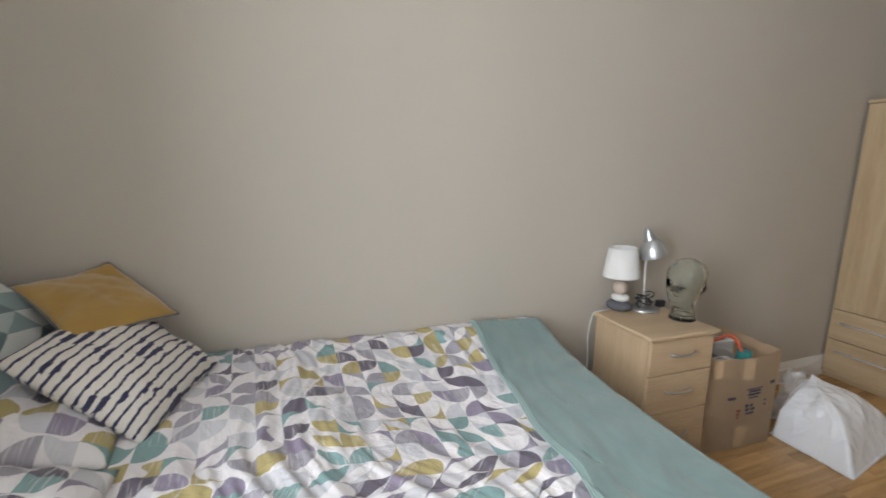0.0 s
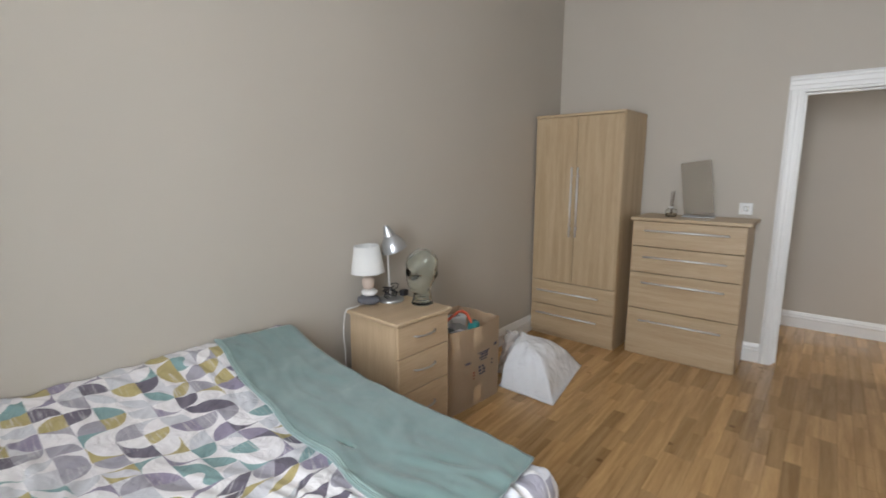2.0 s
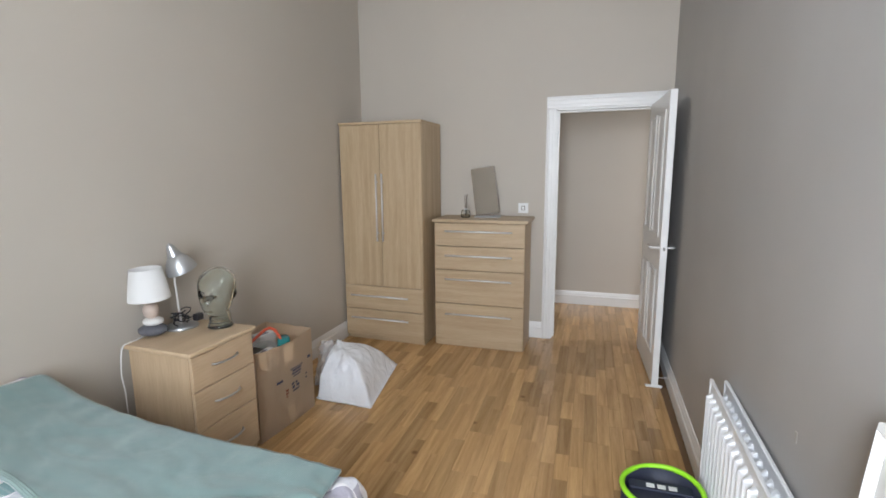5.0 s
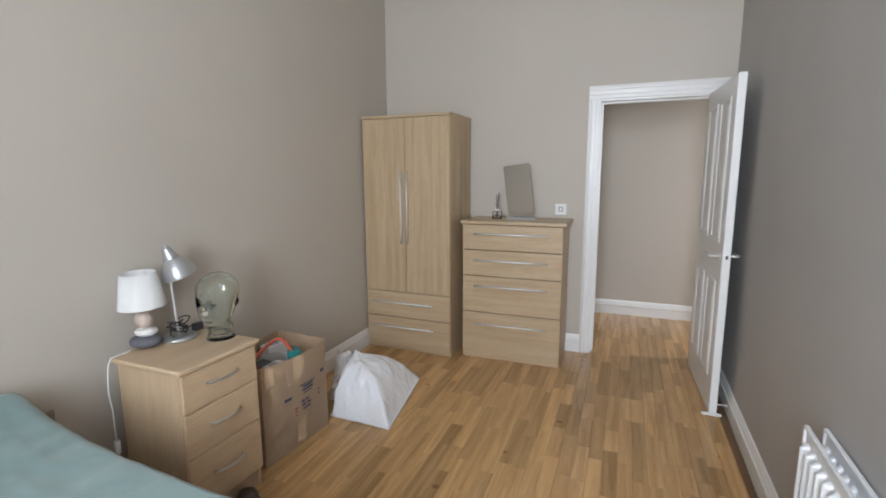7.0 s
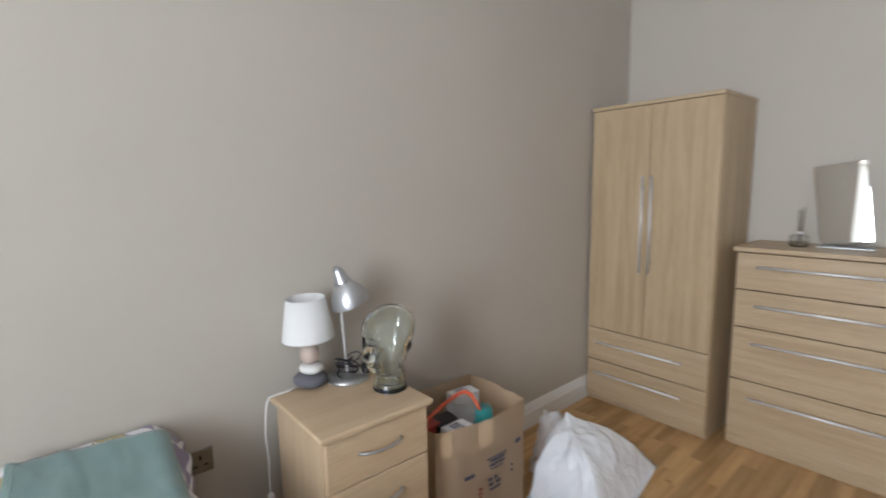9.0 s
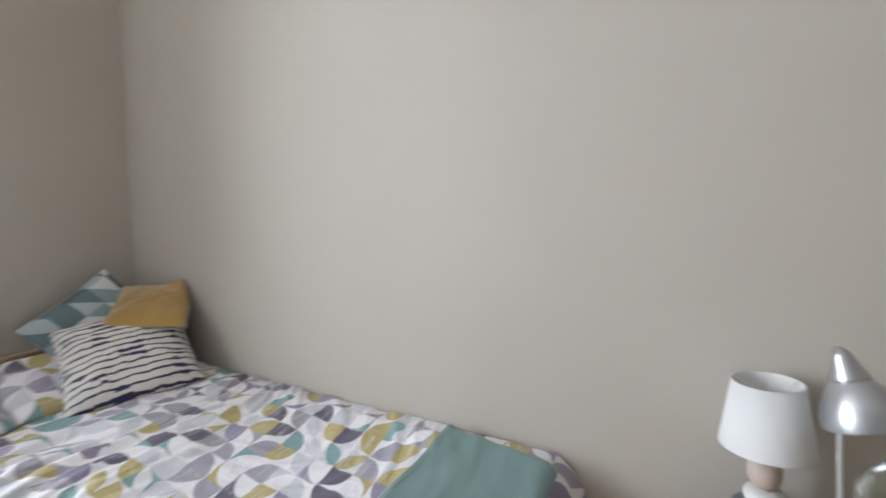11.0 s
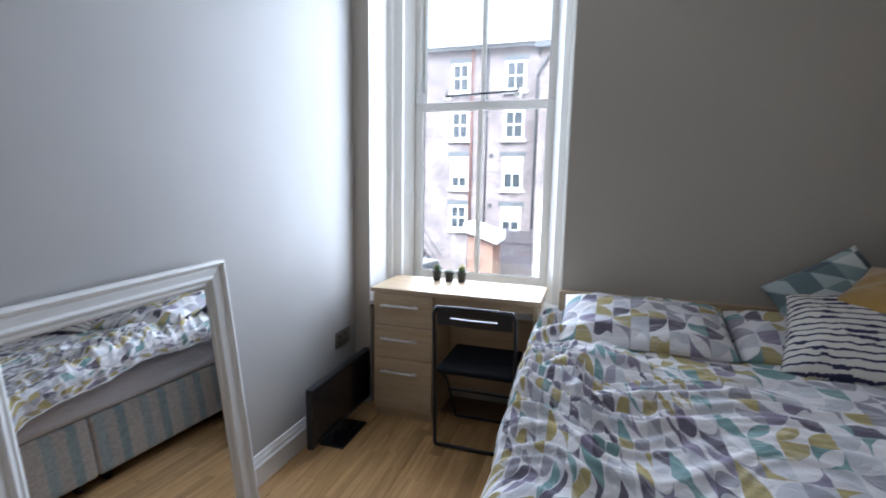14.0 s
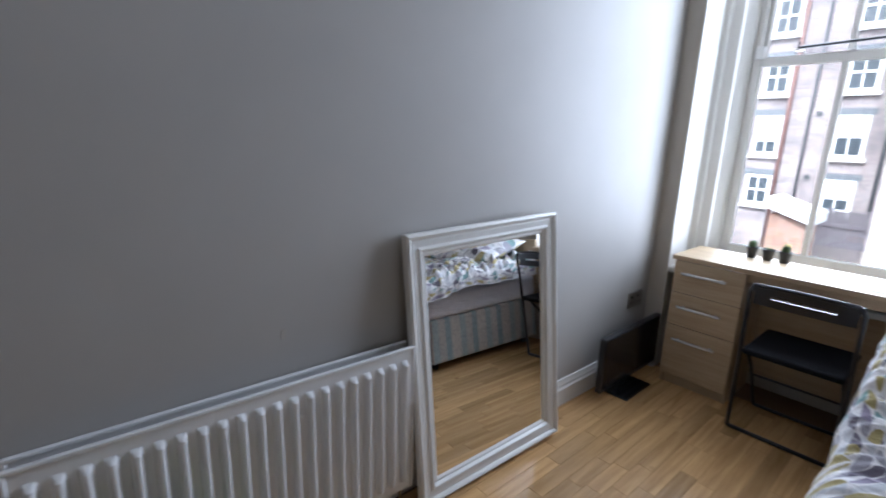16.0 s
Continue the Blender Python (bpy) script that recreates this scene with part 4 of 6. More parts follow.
part("top", box((-0.008, -0.022, nh - 0.022), (nd + 0.018, nw + 0.014, nh), 0.008, seg=3), BEECHY, NS)
part("plinth", box((nd - 0.04, 0.0165, 0), (nd - 0.026, nw - 0.0165, 0.088)), BEECHY, NS)
for z0, z1 in ((0.530, 0.693), (0.338, 0.526), (0.092, 0.334)):
    p = part("drawer", box((nd - 0.0175, 0.001, z0), (nd, nw - 0.001, z1), 0.004, seg=2), BEECHY, NS)
    zc = z0 + (z1 - z0) * 0.52 + 0.008
    pts = [(nd - 0.002, nw / 2 - 0.078, zc), (nd + 0.014, nw / 2 - 0.066, zc), (nd + 0.026, nw / 2 - 0.03, zc), (nd + 0.028, nw / 2, zc), (nd + 0.026, nw / 2 + 0.03, zc), (nd + 0.014, nw / 2 + 0.066, zc), (nd - 0.002, nw / 2 + 0.078, zc)]
    part("handle", tube(pts, 0.0052, 8), SILVER, p, "curved satin metal bow handle", True)
NT = nh + 0.0005

lamp = thing("table_lamp", (0.112, 2.583, NT), "small table lamp with stacked pebble base and white shade", "lamp")


def pebble(cx, cy, z0, rx, ry, h, sq=2.4):
    b = bmesh.new()
    bmesh.ops.create_uvsphere(b, u_segments=24, v_segments=14, radius=1)
    for v in b.verts:
        c = v.co
        c.z = math.copysign(abs(c.z) ** 0.8, c.z)
        k = 1 + 0.03 * noise.noise((c.x * 2 + z0 * 9, c.y * 2, c.z * 2))
        v.co = Vector((cx + rx * c.x * k, cy + ry * c.y * k, z0 + h / 2 + h / 2 * c.z))
    return b


part("base_stone", pebble(0, 0, 0, 0.066, 0.06, 0.052), STONE1, lamp, "dark grey stone base", True)
part("middle_stone", pebble(0.002, 0.004, 0.047, 0.046, 0.042, 0.04), STONE2, lamp, "white pebble", True)
part("top_stone", pebble(0.0, 0.0, 0.083, 0.036, 0.034, 0.076), STONE3, lamp, "pinkish beige pebble", True)
part("lamp_holder", tube([(0, 0, 0.156), (0, 0, 0.295)], 0.010, 12), STEEL, lamp, "metal lamp holder", True)
tl = Matrix.Translation((0, 0, 0.180)) @ Matrix.Rotation(radians(2.5), 4, "X")
b = lathe([(0.092, 0), (0.068, 0.146), (0.0665, 0.146), (0.0905, 0.0005), (0.092, 0)], n=40, tilt=tl)
sh = part("shade", b, SHADE, lamp, "tapered white fabric shade", True)
b = bmesh.new()
for k in range(3):
    a = k * math.tau / 3
    tube([tl @ Vector((0.008 * math.cos(a), 0.008 * math.sin(a), 0.112)), tl @ Vector((0.0665 * math.cos(a), 0.0665 * math.sin(a), 0.142))], 0.0015, 6, b)
part("spider", b, STEEL, sh)
part("flex", tube([(0.0, -0.055, 0.012), (0.004, -0.09, 0.006), (0.002, -0.125, 0.005), (-0.002, -0.152, 0.002), (-0.005, -0.163, -0.02), (-0.012, -0.166, -0.07), (-0.014, -0.170, -0.14), (-0.006, -0.167, -0.22), (0.0, -0.171, -0.32), (0.002, -0.166, -0.45), (0.004, -0.172, -0.6), (0.002, -0.176, -0.712)], 0.0028, 8), PLUG, lamp, "white lamp flex", True)
part("inline_switch", box((-0.009, -0.180, -0.405), (0.011, -0.160, -0.345), 0.006, seg=2), PLUG, lamp, "white inline switch")

dl = thing("desk_lamp", (0.150, 2.712, NT), "satin silver desk lamp with its black flex coiled round the stem", "lamp")
part("base", lathe([(0, 0), (0.076, 0), (0.078, 0.004), (0.076, 0.012), (0.05, 0.017), (0.012, 0.020), (0, 0.02)], n=40), SILVER, dl, "round silver base", True)
part("stem", tube([(0, 0, 0.018), (-0.002, -0.006, 0.13), (0.0, -0.014, 0.24), (0.006, -0.014, 0.315), (0.014, -0.004, 0.372)], 0.0052, 10), STEEL, dl, "thin steel stem", True)
hm = Matrix.Translation((0.020, 0.018, 0.290)) @ Matrix.Rotation(radians(19), 4, "X") @ Matrix.Rotation(radians(-8), 4, "Y")
prof = [(0.072, 0.0), (0.0705, 0.018), (0.062, 0.042), (0.047, 0.066), (0.033, 0.083), (0.031, 0.0845), (0.0335, 0.086), (0.0325, 0.09), (0.024, 0.112), (0.0175, 0.134), (0.0135, 0.141), (0.007, 0.144), (0.0065, 0.149), (0.0, 0.150)]
inner = [(0.0, 0.080), (0.028, 0.079), (0.058, 0.042), (0.0705, 0.0), (0.072, 0.0)]
part("head", lathe(prof, n=36, tilt=hm), SILVER, dl, "satin silver cone head", True)
part("reflector", lathe(inner, n=36, tilt=hm), WHITEP, dl, "white inside of the head", True)
part("bulb", lathe([(0, 0.02), (0.016, 0.028), (0.022, 0.045), (0.018, 0.06), (0.012, 0.09), (0, 0.093)], n=18, tilt=hm), PLUG, dl, "pale bulb", True)
pts = []
for k in range(70):
    a = k * 0.62
    r = 0.038 + 0.014 * math.sin(k * 0.9)
    pts.append((r * math.cos(a) * 0.75 - 0.004, r * math.sin(a) + 0.012 * math.sin(k * 0.37), 0.045 + 0.03 * math.sin(k * 0.45) + 0.018 * math.cos(k * 0.23)))
part("flex", tube(pts, 0.0032, 6), BLACKP, dl, "coiled black flex", True)
part("plug", box((0.03, 0.04, 0.022), (0.062, 0.085, 0.058), 0.006, seg=2), BLACKP, dl, "black mains plug")


def glass_head():
    """Hollow glass display head, one plain mesh: ovals stacked, with a plain rise for the nose."""
    b = bmesh.new()
    rows = [(0.0, .054, .054, -.006), (0.006, .057, .057, -.006), (0.013, .053, .053, -.006), (0.03, .047, .048, -.008), (0.058, .046, .048, -.008), (0.072, .047, .054, 0.004), (0.082, .046, .060, .014), (0.095, .052, .066, .016),
            (0.11, .060, .072, .013), (0.14, .069, .081, .009), (0.17, .075, .087, .003), (0.20, .078, .094, -.003), (0.235, .076, .097, -.007), (0.26, .066, .087, -.008), (0.28, .048, .066, -.008), (0.293, .026, .036, -.008), (0.297, .0, .0, -.008)]
    fine = []
    for p, q in zip(rows, rows[1:]):
        m = max(1, round((q[0] - p[0]) / 0.005))
        fine += [tuple(a + (c - a) * k / m for a, c in zip(p, q)) for k in range(m)]
    rows = fine + [rows[-1]]
    n = 60
    for shell, inset in ((0, 0.0), (1, 0.010)):
        rings = []
        for z, ry, rx, cx in rows:
            if rx == 0:
                rings.append([b.verts.new((cx, 0, z - inset))])
                continue
            ring = []
            for k in range(n):
                a = k * math.tau / n
                f = max(0.0, math.cos(a)) ** 24
                nose = f * 0.032 * math.exp(-((z - 0.152) / 0.024) ** 2) + max(0.0, math.cos(a)) ** 12 * (0.008 * math.exp(-((z - 0.118) / 0.008) ** 2) + 0.008 * math.exp(-((z - 0.098) / 0.01) ** 2))
                eye = -0.019 * math.exp(-((z - 0.185) / 0.014) ** 2) * (math.exp(-((a - 0.42) / 0.2) ** 2) + math.exp(-((a - math.tau + 0.42) / 0.2) ** 2))
                ear = 0.012 * math.exp(-((z - 0.165) / 0.024) ** 2) * (math.exp(-((a - 1.68) / 0.12) ** 2) + math.exp(-((a - math.tau + 1.68) / 0.12) ** 2))
                s = 1 - inset / max(rx, 0.01)
                d = Vector((math.cos(a), math.sin(a), 0))
                ring.append(b.verts.new(Vector((cx + rx * s * d.x, ry * s * d.y, z + inset * (1 if z < 0.02 else -min(1.0, max(0.0, (z - 0.2) / 0.08))))) + d * (0.0 if shell else nose + eye + ear)))
            rings.append(ring)
        for a, c in zip(rings, rings[1:]):
            for k in range(n):
                q = list(dict.fromkeys([a[k % len(a)], a[(k + 1) % len(a)], c[(k + 1) % len(c)], c[k % len(c)]]))
                if len(q) > 2:
                    b.faces.new(q if not shell else q[::-1])
        b.faces.new(rings[0][::-1] if not shell else rings[0])
    return b


gh = link_mesh("glass_display_head", glass_head(), GREENG, True)
gh.matrix_world = pose(0.330, 2.775, NT, 0, 0, -72) @ Matrix.Diagonal((1.1, 1.1, 1.02, 1))
tagged(gh, "pale green hollow glass display head on the bedside cabinet", "ornament")

# ---- cardboard box and its contents ----
CB = thing("cardboard_box", (0.055, 2.945, 0), "open brown cardboard box taped and printed, bulging sides", "box", rz=-4.5)
bx, by, bz = 0.355, 0.475, 0.525


def card_wall(p0, p1, bulge, out_dir):
    p0, p1, o = Vector(p0), Vector(p1), Vector(out_dir)

    def fn(u, v):
        k = math.sin(math.pi * u) * (0.25 + 0.75 * v)
        return p0.lerp(p1, u) + o * (bulge * k + 0.004 * noise.noise((u * 5, v * 4, bulge * 90))) + Vector((0, 0, v * bz - v * (0.012 * math.sin(math.pi * u) + 0.008 * noise.noise((u * 6, p0.x * 9, p0.y * 9)))))

    b = grid(20, 8, fn)
    res = bmesh.ops.solidify(b, geom=b.faces[:], thickness=0.005)
    return b


wall_front = part("side_flap", card_wall((bx, 0, 0), (bx, by, 0), 0.022, (1, 0, 0)), CARD, CB)
part("side_flap", card_wall((0, 0, 0), (bx, 0, 0), 0.006, (0, -1, 0)), CARD, CB)
part("side_flap", card_wall((bx, by, 0), (0, by, 0), 0.02, (0, 1, 0)), CARD, CB)
part("side_flap", card_wall((0, by, 0), (0, 0, 0), 0.006, (-1, 0, 0)), CARD, CB)
part("bottom", box((0.004, 0.004, 0.002), (bx - 0.004, by - 0.004, 0.008)), CARD, CB)


def on_front(u, v, du, dv, material, name, proud=0.002, label=""):
    """A patch on the bulging front: u along y and v up, as shares of the side."""
    def fn(a, c):
        uu, vv = u + a * du, v + c * dv
        k = math.sin(math.pi * uu) * (0.25 + 0.75 * vv)
        return Vector((bx + proud + 0.022 * k + 0.004 * noise.noise((uu * 5, vv * 4, 0.022 * 90)) + 0.004, uu * by, vv * bz - 0.012 * vv * math.sin(math.pi * uu)))

    b = grid(6, 4, fn)
    bmesh.ops.recalc_face_normals(b, faces=b.faces)
    return part(name, b, material, wall_front, label)


on_front(0.44, 0.02, 0.15, 0.24, TAPE, "tape", label="brown parcel tape")
on_front(0.40, 0.78, 0.17, 0.215, TAPE, "tape", label="brown parcel tape")
on_front(0.03, 0.80, 0.12, 0.19, TAPE, "tape", label="brown parcel tape")
for k, (u, v, du, dv) in enumerate([(0.50, 0.66, 0.24, 0.012), (0.54, 0.63, 0.17, 0.022), (0.53, 0.595, 0.18, 0.022), (0.55, 0.565, 0.14, 0.014), (0.26, 0.57, 0.11, 0.03), (0.86, 0.67, 0.07, 0.035),
                                    (0.52, 0.47, 0.045, 0.03), (0.59, 0.47, 0.04, 0.03), (0.53, 0.425, 0.05, 0.03), (0.61, 0.425, 0.06, 0.03), (0.54, 0.385, 0.13, 0.02), (0.80, 0.50, 0.025, 0.02), (0.80, 0.45, 0.03, 0.02)]):
    on_front(u, v, du, dv, PRINT, "printed_bar", 0.0045)
for u, v, du, dv in ((0.41, 0.43, 0.05, 0.025), (0.41, 0.395, 0.05, 0.02), (0.42, 0.36, 0.03, 0.02)):
    on_front(u, v, du, dv, PRINTR, "printed_bar", 0.0045)
mb = CB.matrix_world


def in_box(p):
    return mb @ Vector(p)


bagi = thing("carrier_bag", in_box((0.19, 0.20, 0.0085)), "clear plastic carrier bag with orange red handles inside a box", "bag", rz=-4.5)


def bag_fn(u, v):
    a = u * math.tau
    r = 0.13 - 0.02 * v + 0.014 * noise.noise((3 * math.cos(a), 3 * math.sin(a), v * 4))
    return Vector((r * 0.95 * math.cos(a), (r + 0.03) * math.sin(a), v * (0.44 + 0.06 * noise.noise((2 * math.cos(a), 2 * math.sin(a), 5)))))


part("bag_film", grid(40, 12, bag_fn), CLEARP, bagi, smooth=True)
part("bag_handle", tube([(0.02, -0.17, 0.47), (0.02, -0.12, 0.50), (0.03, -0.05, 0.54), (0.045, 0.01, 0.572), (0.06, 0.035, 0.578), (0.075, 0.055, 0.562), (0.09, 0.075, 0.52), (0.105, 0.09, 0.46)], [0.007, 0.008, 0.0085, 0.009, 0.009, 0.009, 0.008, 0.007], 8), ORANGE, bagi, "orange red webbing handle", True)
part("bag_trim", tube([(0.02, -0.172, 0.47), (-0.02, -0.165, 0.455), (-0.07, -0.13, 0.45), (-0.10, -0.06, 0.45)], 0.006, 8), ORANGE, bagi, smooth=True)
for nm, lo, hi, mt, lab, tilt in (
        ("red_packet", (0.07, 0.04, 0.02), (0.19, 0.15, 0.452), REDM, "red packet sticking up inside the box", 6),
        ("dark_pouch", (0.10, 0.13, 0.02), (0.20, 0.25, 0.445), BLACKP, "black pouch inside the box", -5),
        ("white_carton", (0.25, 0.10, 0.02), (0.32, 0.22, 0.478), WHITEP, "white carton with dark print inside the box", 4),
        ("white_carton", (0.03, 0.30, 0.02), (0.11, 0.44, 0.49), WHITEP, "white carton with dark print inside the box", -3)):
    c = [(a + e) / 2 for a, e in zip(lo, hi)]
    t = thing(nm, in_box((c[0], c[1], 0.0085)), lab, "packet", rz=-4.5 + tilt)
    hx, hy, hz = (hi[0] - lo[0]) / 2, (hi[1] - lo[1]) / 2, hi[2] - 0.0085
    part("packet_body", box((-hx, -hy, 0), (hx, hy, hz), 0.008, seg=2), mt, t)
    if nm == "white_carton":
        for k in range(3):
            part("printed_bar", box((-hx * 0.5 + k * 0.018, -hy * 0.5, hz), (-hx * 0.5 + k * 0.018 + 0.011, hy * 0.3, hz + 0.0006)), PRINT, t)
tp = thing("teal_pouch", in_box((0.27, 0.32, 0.0085)), "crumpled teal cloth pouch inside the box", "pouch", rz=10)
b = bmesh.new()
bmesh.ops.create_cone(b, cap_ends=True, segments=14, radius1=0.075, radius2=0.036, depth=0.50)
bmesh.ops.subdivide_edges(b, edges=b.edges[:], cuts=3)
for v in b.verts:
    v.co.z += 0.24
    v.co += Vector((0.5 * v.co.z * 0.04, -0.03 * v.co.z, 0)) + v.co.normalized() * 0.012 * noise.noise(v.co * 14)
lowest = min(v.co.z for v in b.verts)
for v in b.verts:
    v.co.z -= lowest
part("pouch_body", b, TEAL, tp, smooth=True)

# ---- white plastic bag on the floor ----
PB = thing("plastic_bag", (0.56, 3.80, 0), "white plastic bag slumped on the floor, half full", "bag")
quad = [Vector((-0.15, -0.33, 0)), Vector((0.255, -0.35, 0)), Vector((0.145, 0.33, 0)), Vector((-0.265, -0.05, 0))]
peak = Vector((-0.185, 0.03, 0.285))


def bag_shape(u, v):
    """u round the foot, v from the foot to the peak."""
    k = u * 4
    i = int(k) % 4
    foot = quad[i].lerp(quad[(i + 1) % 4], k - int(k))
    lean = Vector((0.02, -0.02, 0)) * math.sin(math.pi * v)
    p = foot.lerp(peak, v) + lean
    p.z += (0.10 + 0.03 * noise.noise((u * 7, 2, 6))) * math.sin(math.pi * min(1, v * 1.1)) * (1 - 0.4 * v)
    out = Vector((foot.x, foot.y, 0)).normalized()
    ridge = 0.030 * fbm(p.x * 8, p.y * 8, p.z * 6) * math.sin(math.pi * min(1, v + 0.12))
    fold = 0.013 * (0.8 - 2.4 * abs(noise.noise((u * 15, v * 2.4, 1)))) * v * (1.15 - v) * 3
    return p + out * (ridge + fold) + Vector((0, 0, abs(ridge) * 0.6))


b = grid(96, 26, bag_shape)
bmesh.ops.remove_doubles(b, verts=b.verts, dist=0.0015)
part("bag_body", b, POLY, PB, smooth=True)
b = bmesh.new()
tube([Vector((p.x, p.y, 0.006)) + Vector((0, 0, 0.004)) for p in [quad[0].lerp(quad[1], k / 10) for k in range(11)] + [quad[1].lerp(quad[2], k / 14) for k in range(1, 15)]], 0.006, 8, b)
part("bag_seam", b, POLY, PB, smooth=True)


def knot(u, v):
    """Loose clear film between the peak and the box."""
    inner = Vector(peak).lerp(quad[0].lerp(quad[3], 0.8), v)
    outer = Vector((-0.275, -0.05, 0.305)).lerp(Vector((-0.28, -0.13, 0.006)), v)
    w = noise.noise((u * 5, v * 7, 2))
    return inner.lerp(outer, u) + Vector((0.03 * w, -0.04 * math.sin(math.pi * u) + 0.02 * noise.noise((u * 6, v * 9, 7)), 0.016 * noise.noise((u * 5, v * 6, 9)) * (1 - v)))


part("bag_ear", grid(20, 26, knot), CLEARP, PB, "crumpled clear end of the bag", True)

# ---- dark shoe ----
SH = thing("slipper", (0.545, 2.640, 0), "worn black slipper lying beside the bedside cabinet", "shoe", rz=38)


def slipper(u, v):
    y = (u - 0.5) * 0.26
    w = 0.045 * (1 - abs(2 * u - 1) ** 3.2) ** 0.5 * (0.85 + 0.3 * u)
    a = math.pi * v
    h = 0.105 - 0.05 * u + 0.015 * math.sin(u * 4)
    return Vector((w * math.cos(a), y, 0.012 + max(0, math.sin(a)) ** 0.7 * h * (1 - abs(2 * u - 1) ** 4)))


part("upper", grid(24, 14, slipper), BLACKP, SH, "black upper", True)
b = lathe([(0, 0), (1, 0), (1, 1), (0, 1)], n=28)
for v in b.verts:
    a = math.atan2(v.co.y, v.co.x)
    v.co = Vector((v.co.x * (0.046 + 0.006 * math.sin(a)), v.co.y * 0.132, v.co.z * 0.014))
part("sole", b, RUBBER, SH, "black rubber sole")

# ---- bed ----
BX1, BY0, BY1 = 1.40, 0.055, 2.045
BED = thing("divan_bed", (0.03, BY0, 0), "double divan bed with striped base and wooden headboard", "bed")
ox, oy = 0.03, BY0
half = (BY1 - BY0) / 2
for k in (0, 1):
    b = box((0.0, k * half + 0.003, 0.06), (BX1 - ox - 0.02, (k + 1) * half - 0.003, 0.372), 0.018, seg=3)
    part("divan_base", b, TICKING, BED, "pale teal and cream striped divan base")
for x in (0.08, BX1 - ox - 0.10):
    for y in (0.08, half - 0.07, half + 0.07, 2 * half - 0.08):
        c = part("castor", tube([(x, y, 0.03), (x, y, 0.062)], 0.012, 10), BLACKP, BED, "black castor")
        part("wheel", tube([(x - 0.012, y, 0.024), (x + 0.012, y, 0.024)], 0.024, 14), RUBBER, c, smooth=True)


def soft_slab(x0, x1, y0, y1, z0, z1, r, amp, seed):
    b = box((x0, y0, z0), (x1, y1, z1), r, seg=5)
    bmesh.ops.subdivide_edges(b, edges=[e for e in b.edges if e.calc_length() > 0.2], cuts=24, use_grid_fill=True)
    for v in b.verts:
        side = 1 if min(v.co.x - x0, x1 - v.co.x, v.co.y - y0, y1 - v.co.y) < 0.05 else 0.4
        v.co += Vector((1, 0.6, 0.5)) * amp * side * noise.noise((v.co.x * 2.5 + seed, v.co.y * 2.5, v.co.z * 16))
    return b


part("mattress", soft_slab(0.0, BX1 - ox, 0.0, BY1 - BY0, 0.372, 0.555, 0.045, 0.010, 3), SHEET, BED, "mattress in a creased pale lilac sheet", True)
hb = part("headboard", box((-0.025, -0.052, 0.30), (BX1 - ox - 0.005, -0.022, 0.812), 0.008, seg=2), OAKX, BED, "plain wooden headboard")
for x in (0.25, 1.1):
    part("strut", box((x, -0.022, 0.09), (x + 0.05, -0.004, 0.5), 0.002), OAKZ, hb)


def bed_base(x, y):
    """Mean height of the bedding: it sinks towards the foot, away from the wall."""
    k = min(1.0, max(0.0, (y - 0.75) / 0.85))
    k = k * k * (3 - 2 * k)
    return 0.684 - 0.108 * (1 - math.exp(-max(0.0, x - 0.08) / 0.32)) * k


def duvet_top(x, y):
    """Height of the bedding at a place on the bed, before the edges fall."""
    rough = (0.14 + 0.86 * min(1.0, max(0.0, (x - 0.9) / 0.3))) * (1 - 0.8 * min(1.0, max(0.0, (y - 1.05) / 0.35)))
    z = bed_base(x, y) + 0.010 * fbm(x * 2.1, y * 2.1, 4.0)
    warp = 0.22 * noise.noise((x * 2.2, y * 2.2, 11.0))
    z += (0.006 + 0.040 * rough) * (0.8 - abs(noise.noise((x * 2.4 + warp * 2, (y + warp) * 8.5, 2.0))) * 2.2)
    z += (0.004 + 0.036 * rough) * (0.8 - abs(noise.noise((x * 4.0 + 3 + warp * 3, (y + warp) * 17, 9.0))) * 2.2)
    z += (0.001 + 0.013 * rough) * (0.8 - abs(noise.noise((x * 8 + 5 + warp * 4, (y + warp) * 36, 14.0))) * 2.2)
    z += 0.018 * math.exp(-((x - 0.1) / 0.18) ** 2)
    return z


DEX, DFY = 1.435, 2.05            # where the bedding turns down


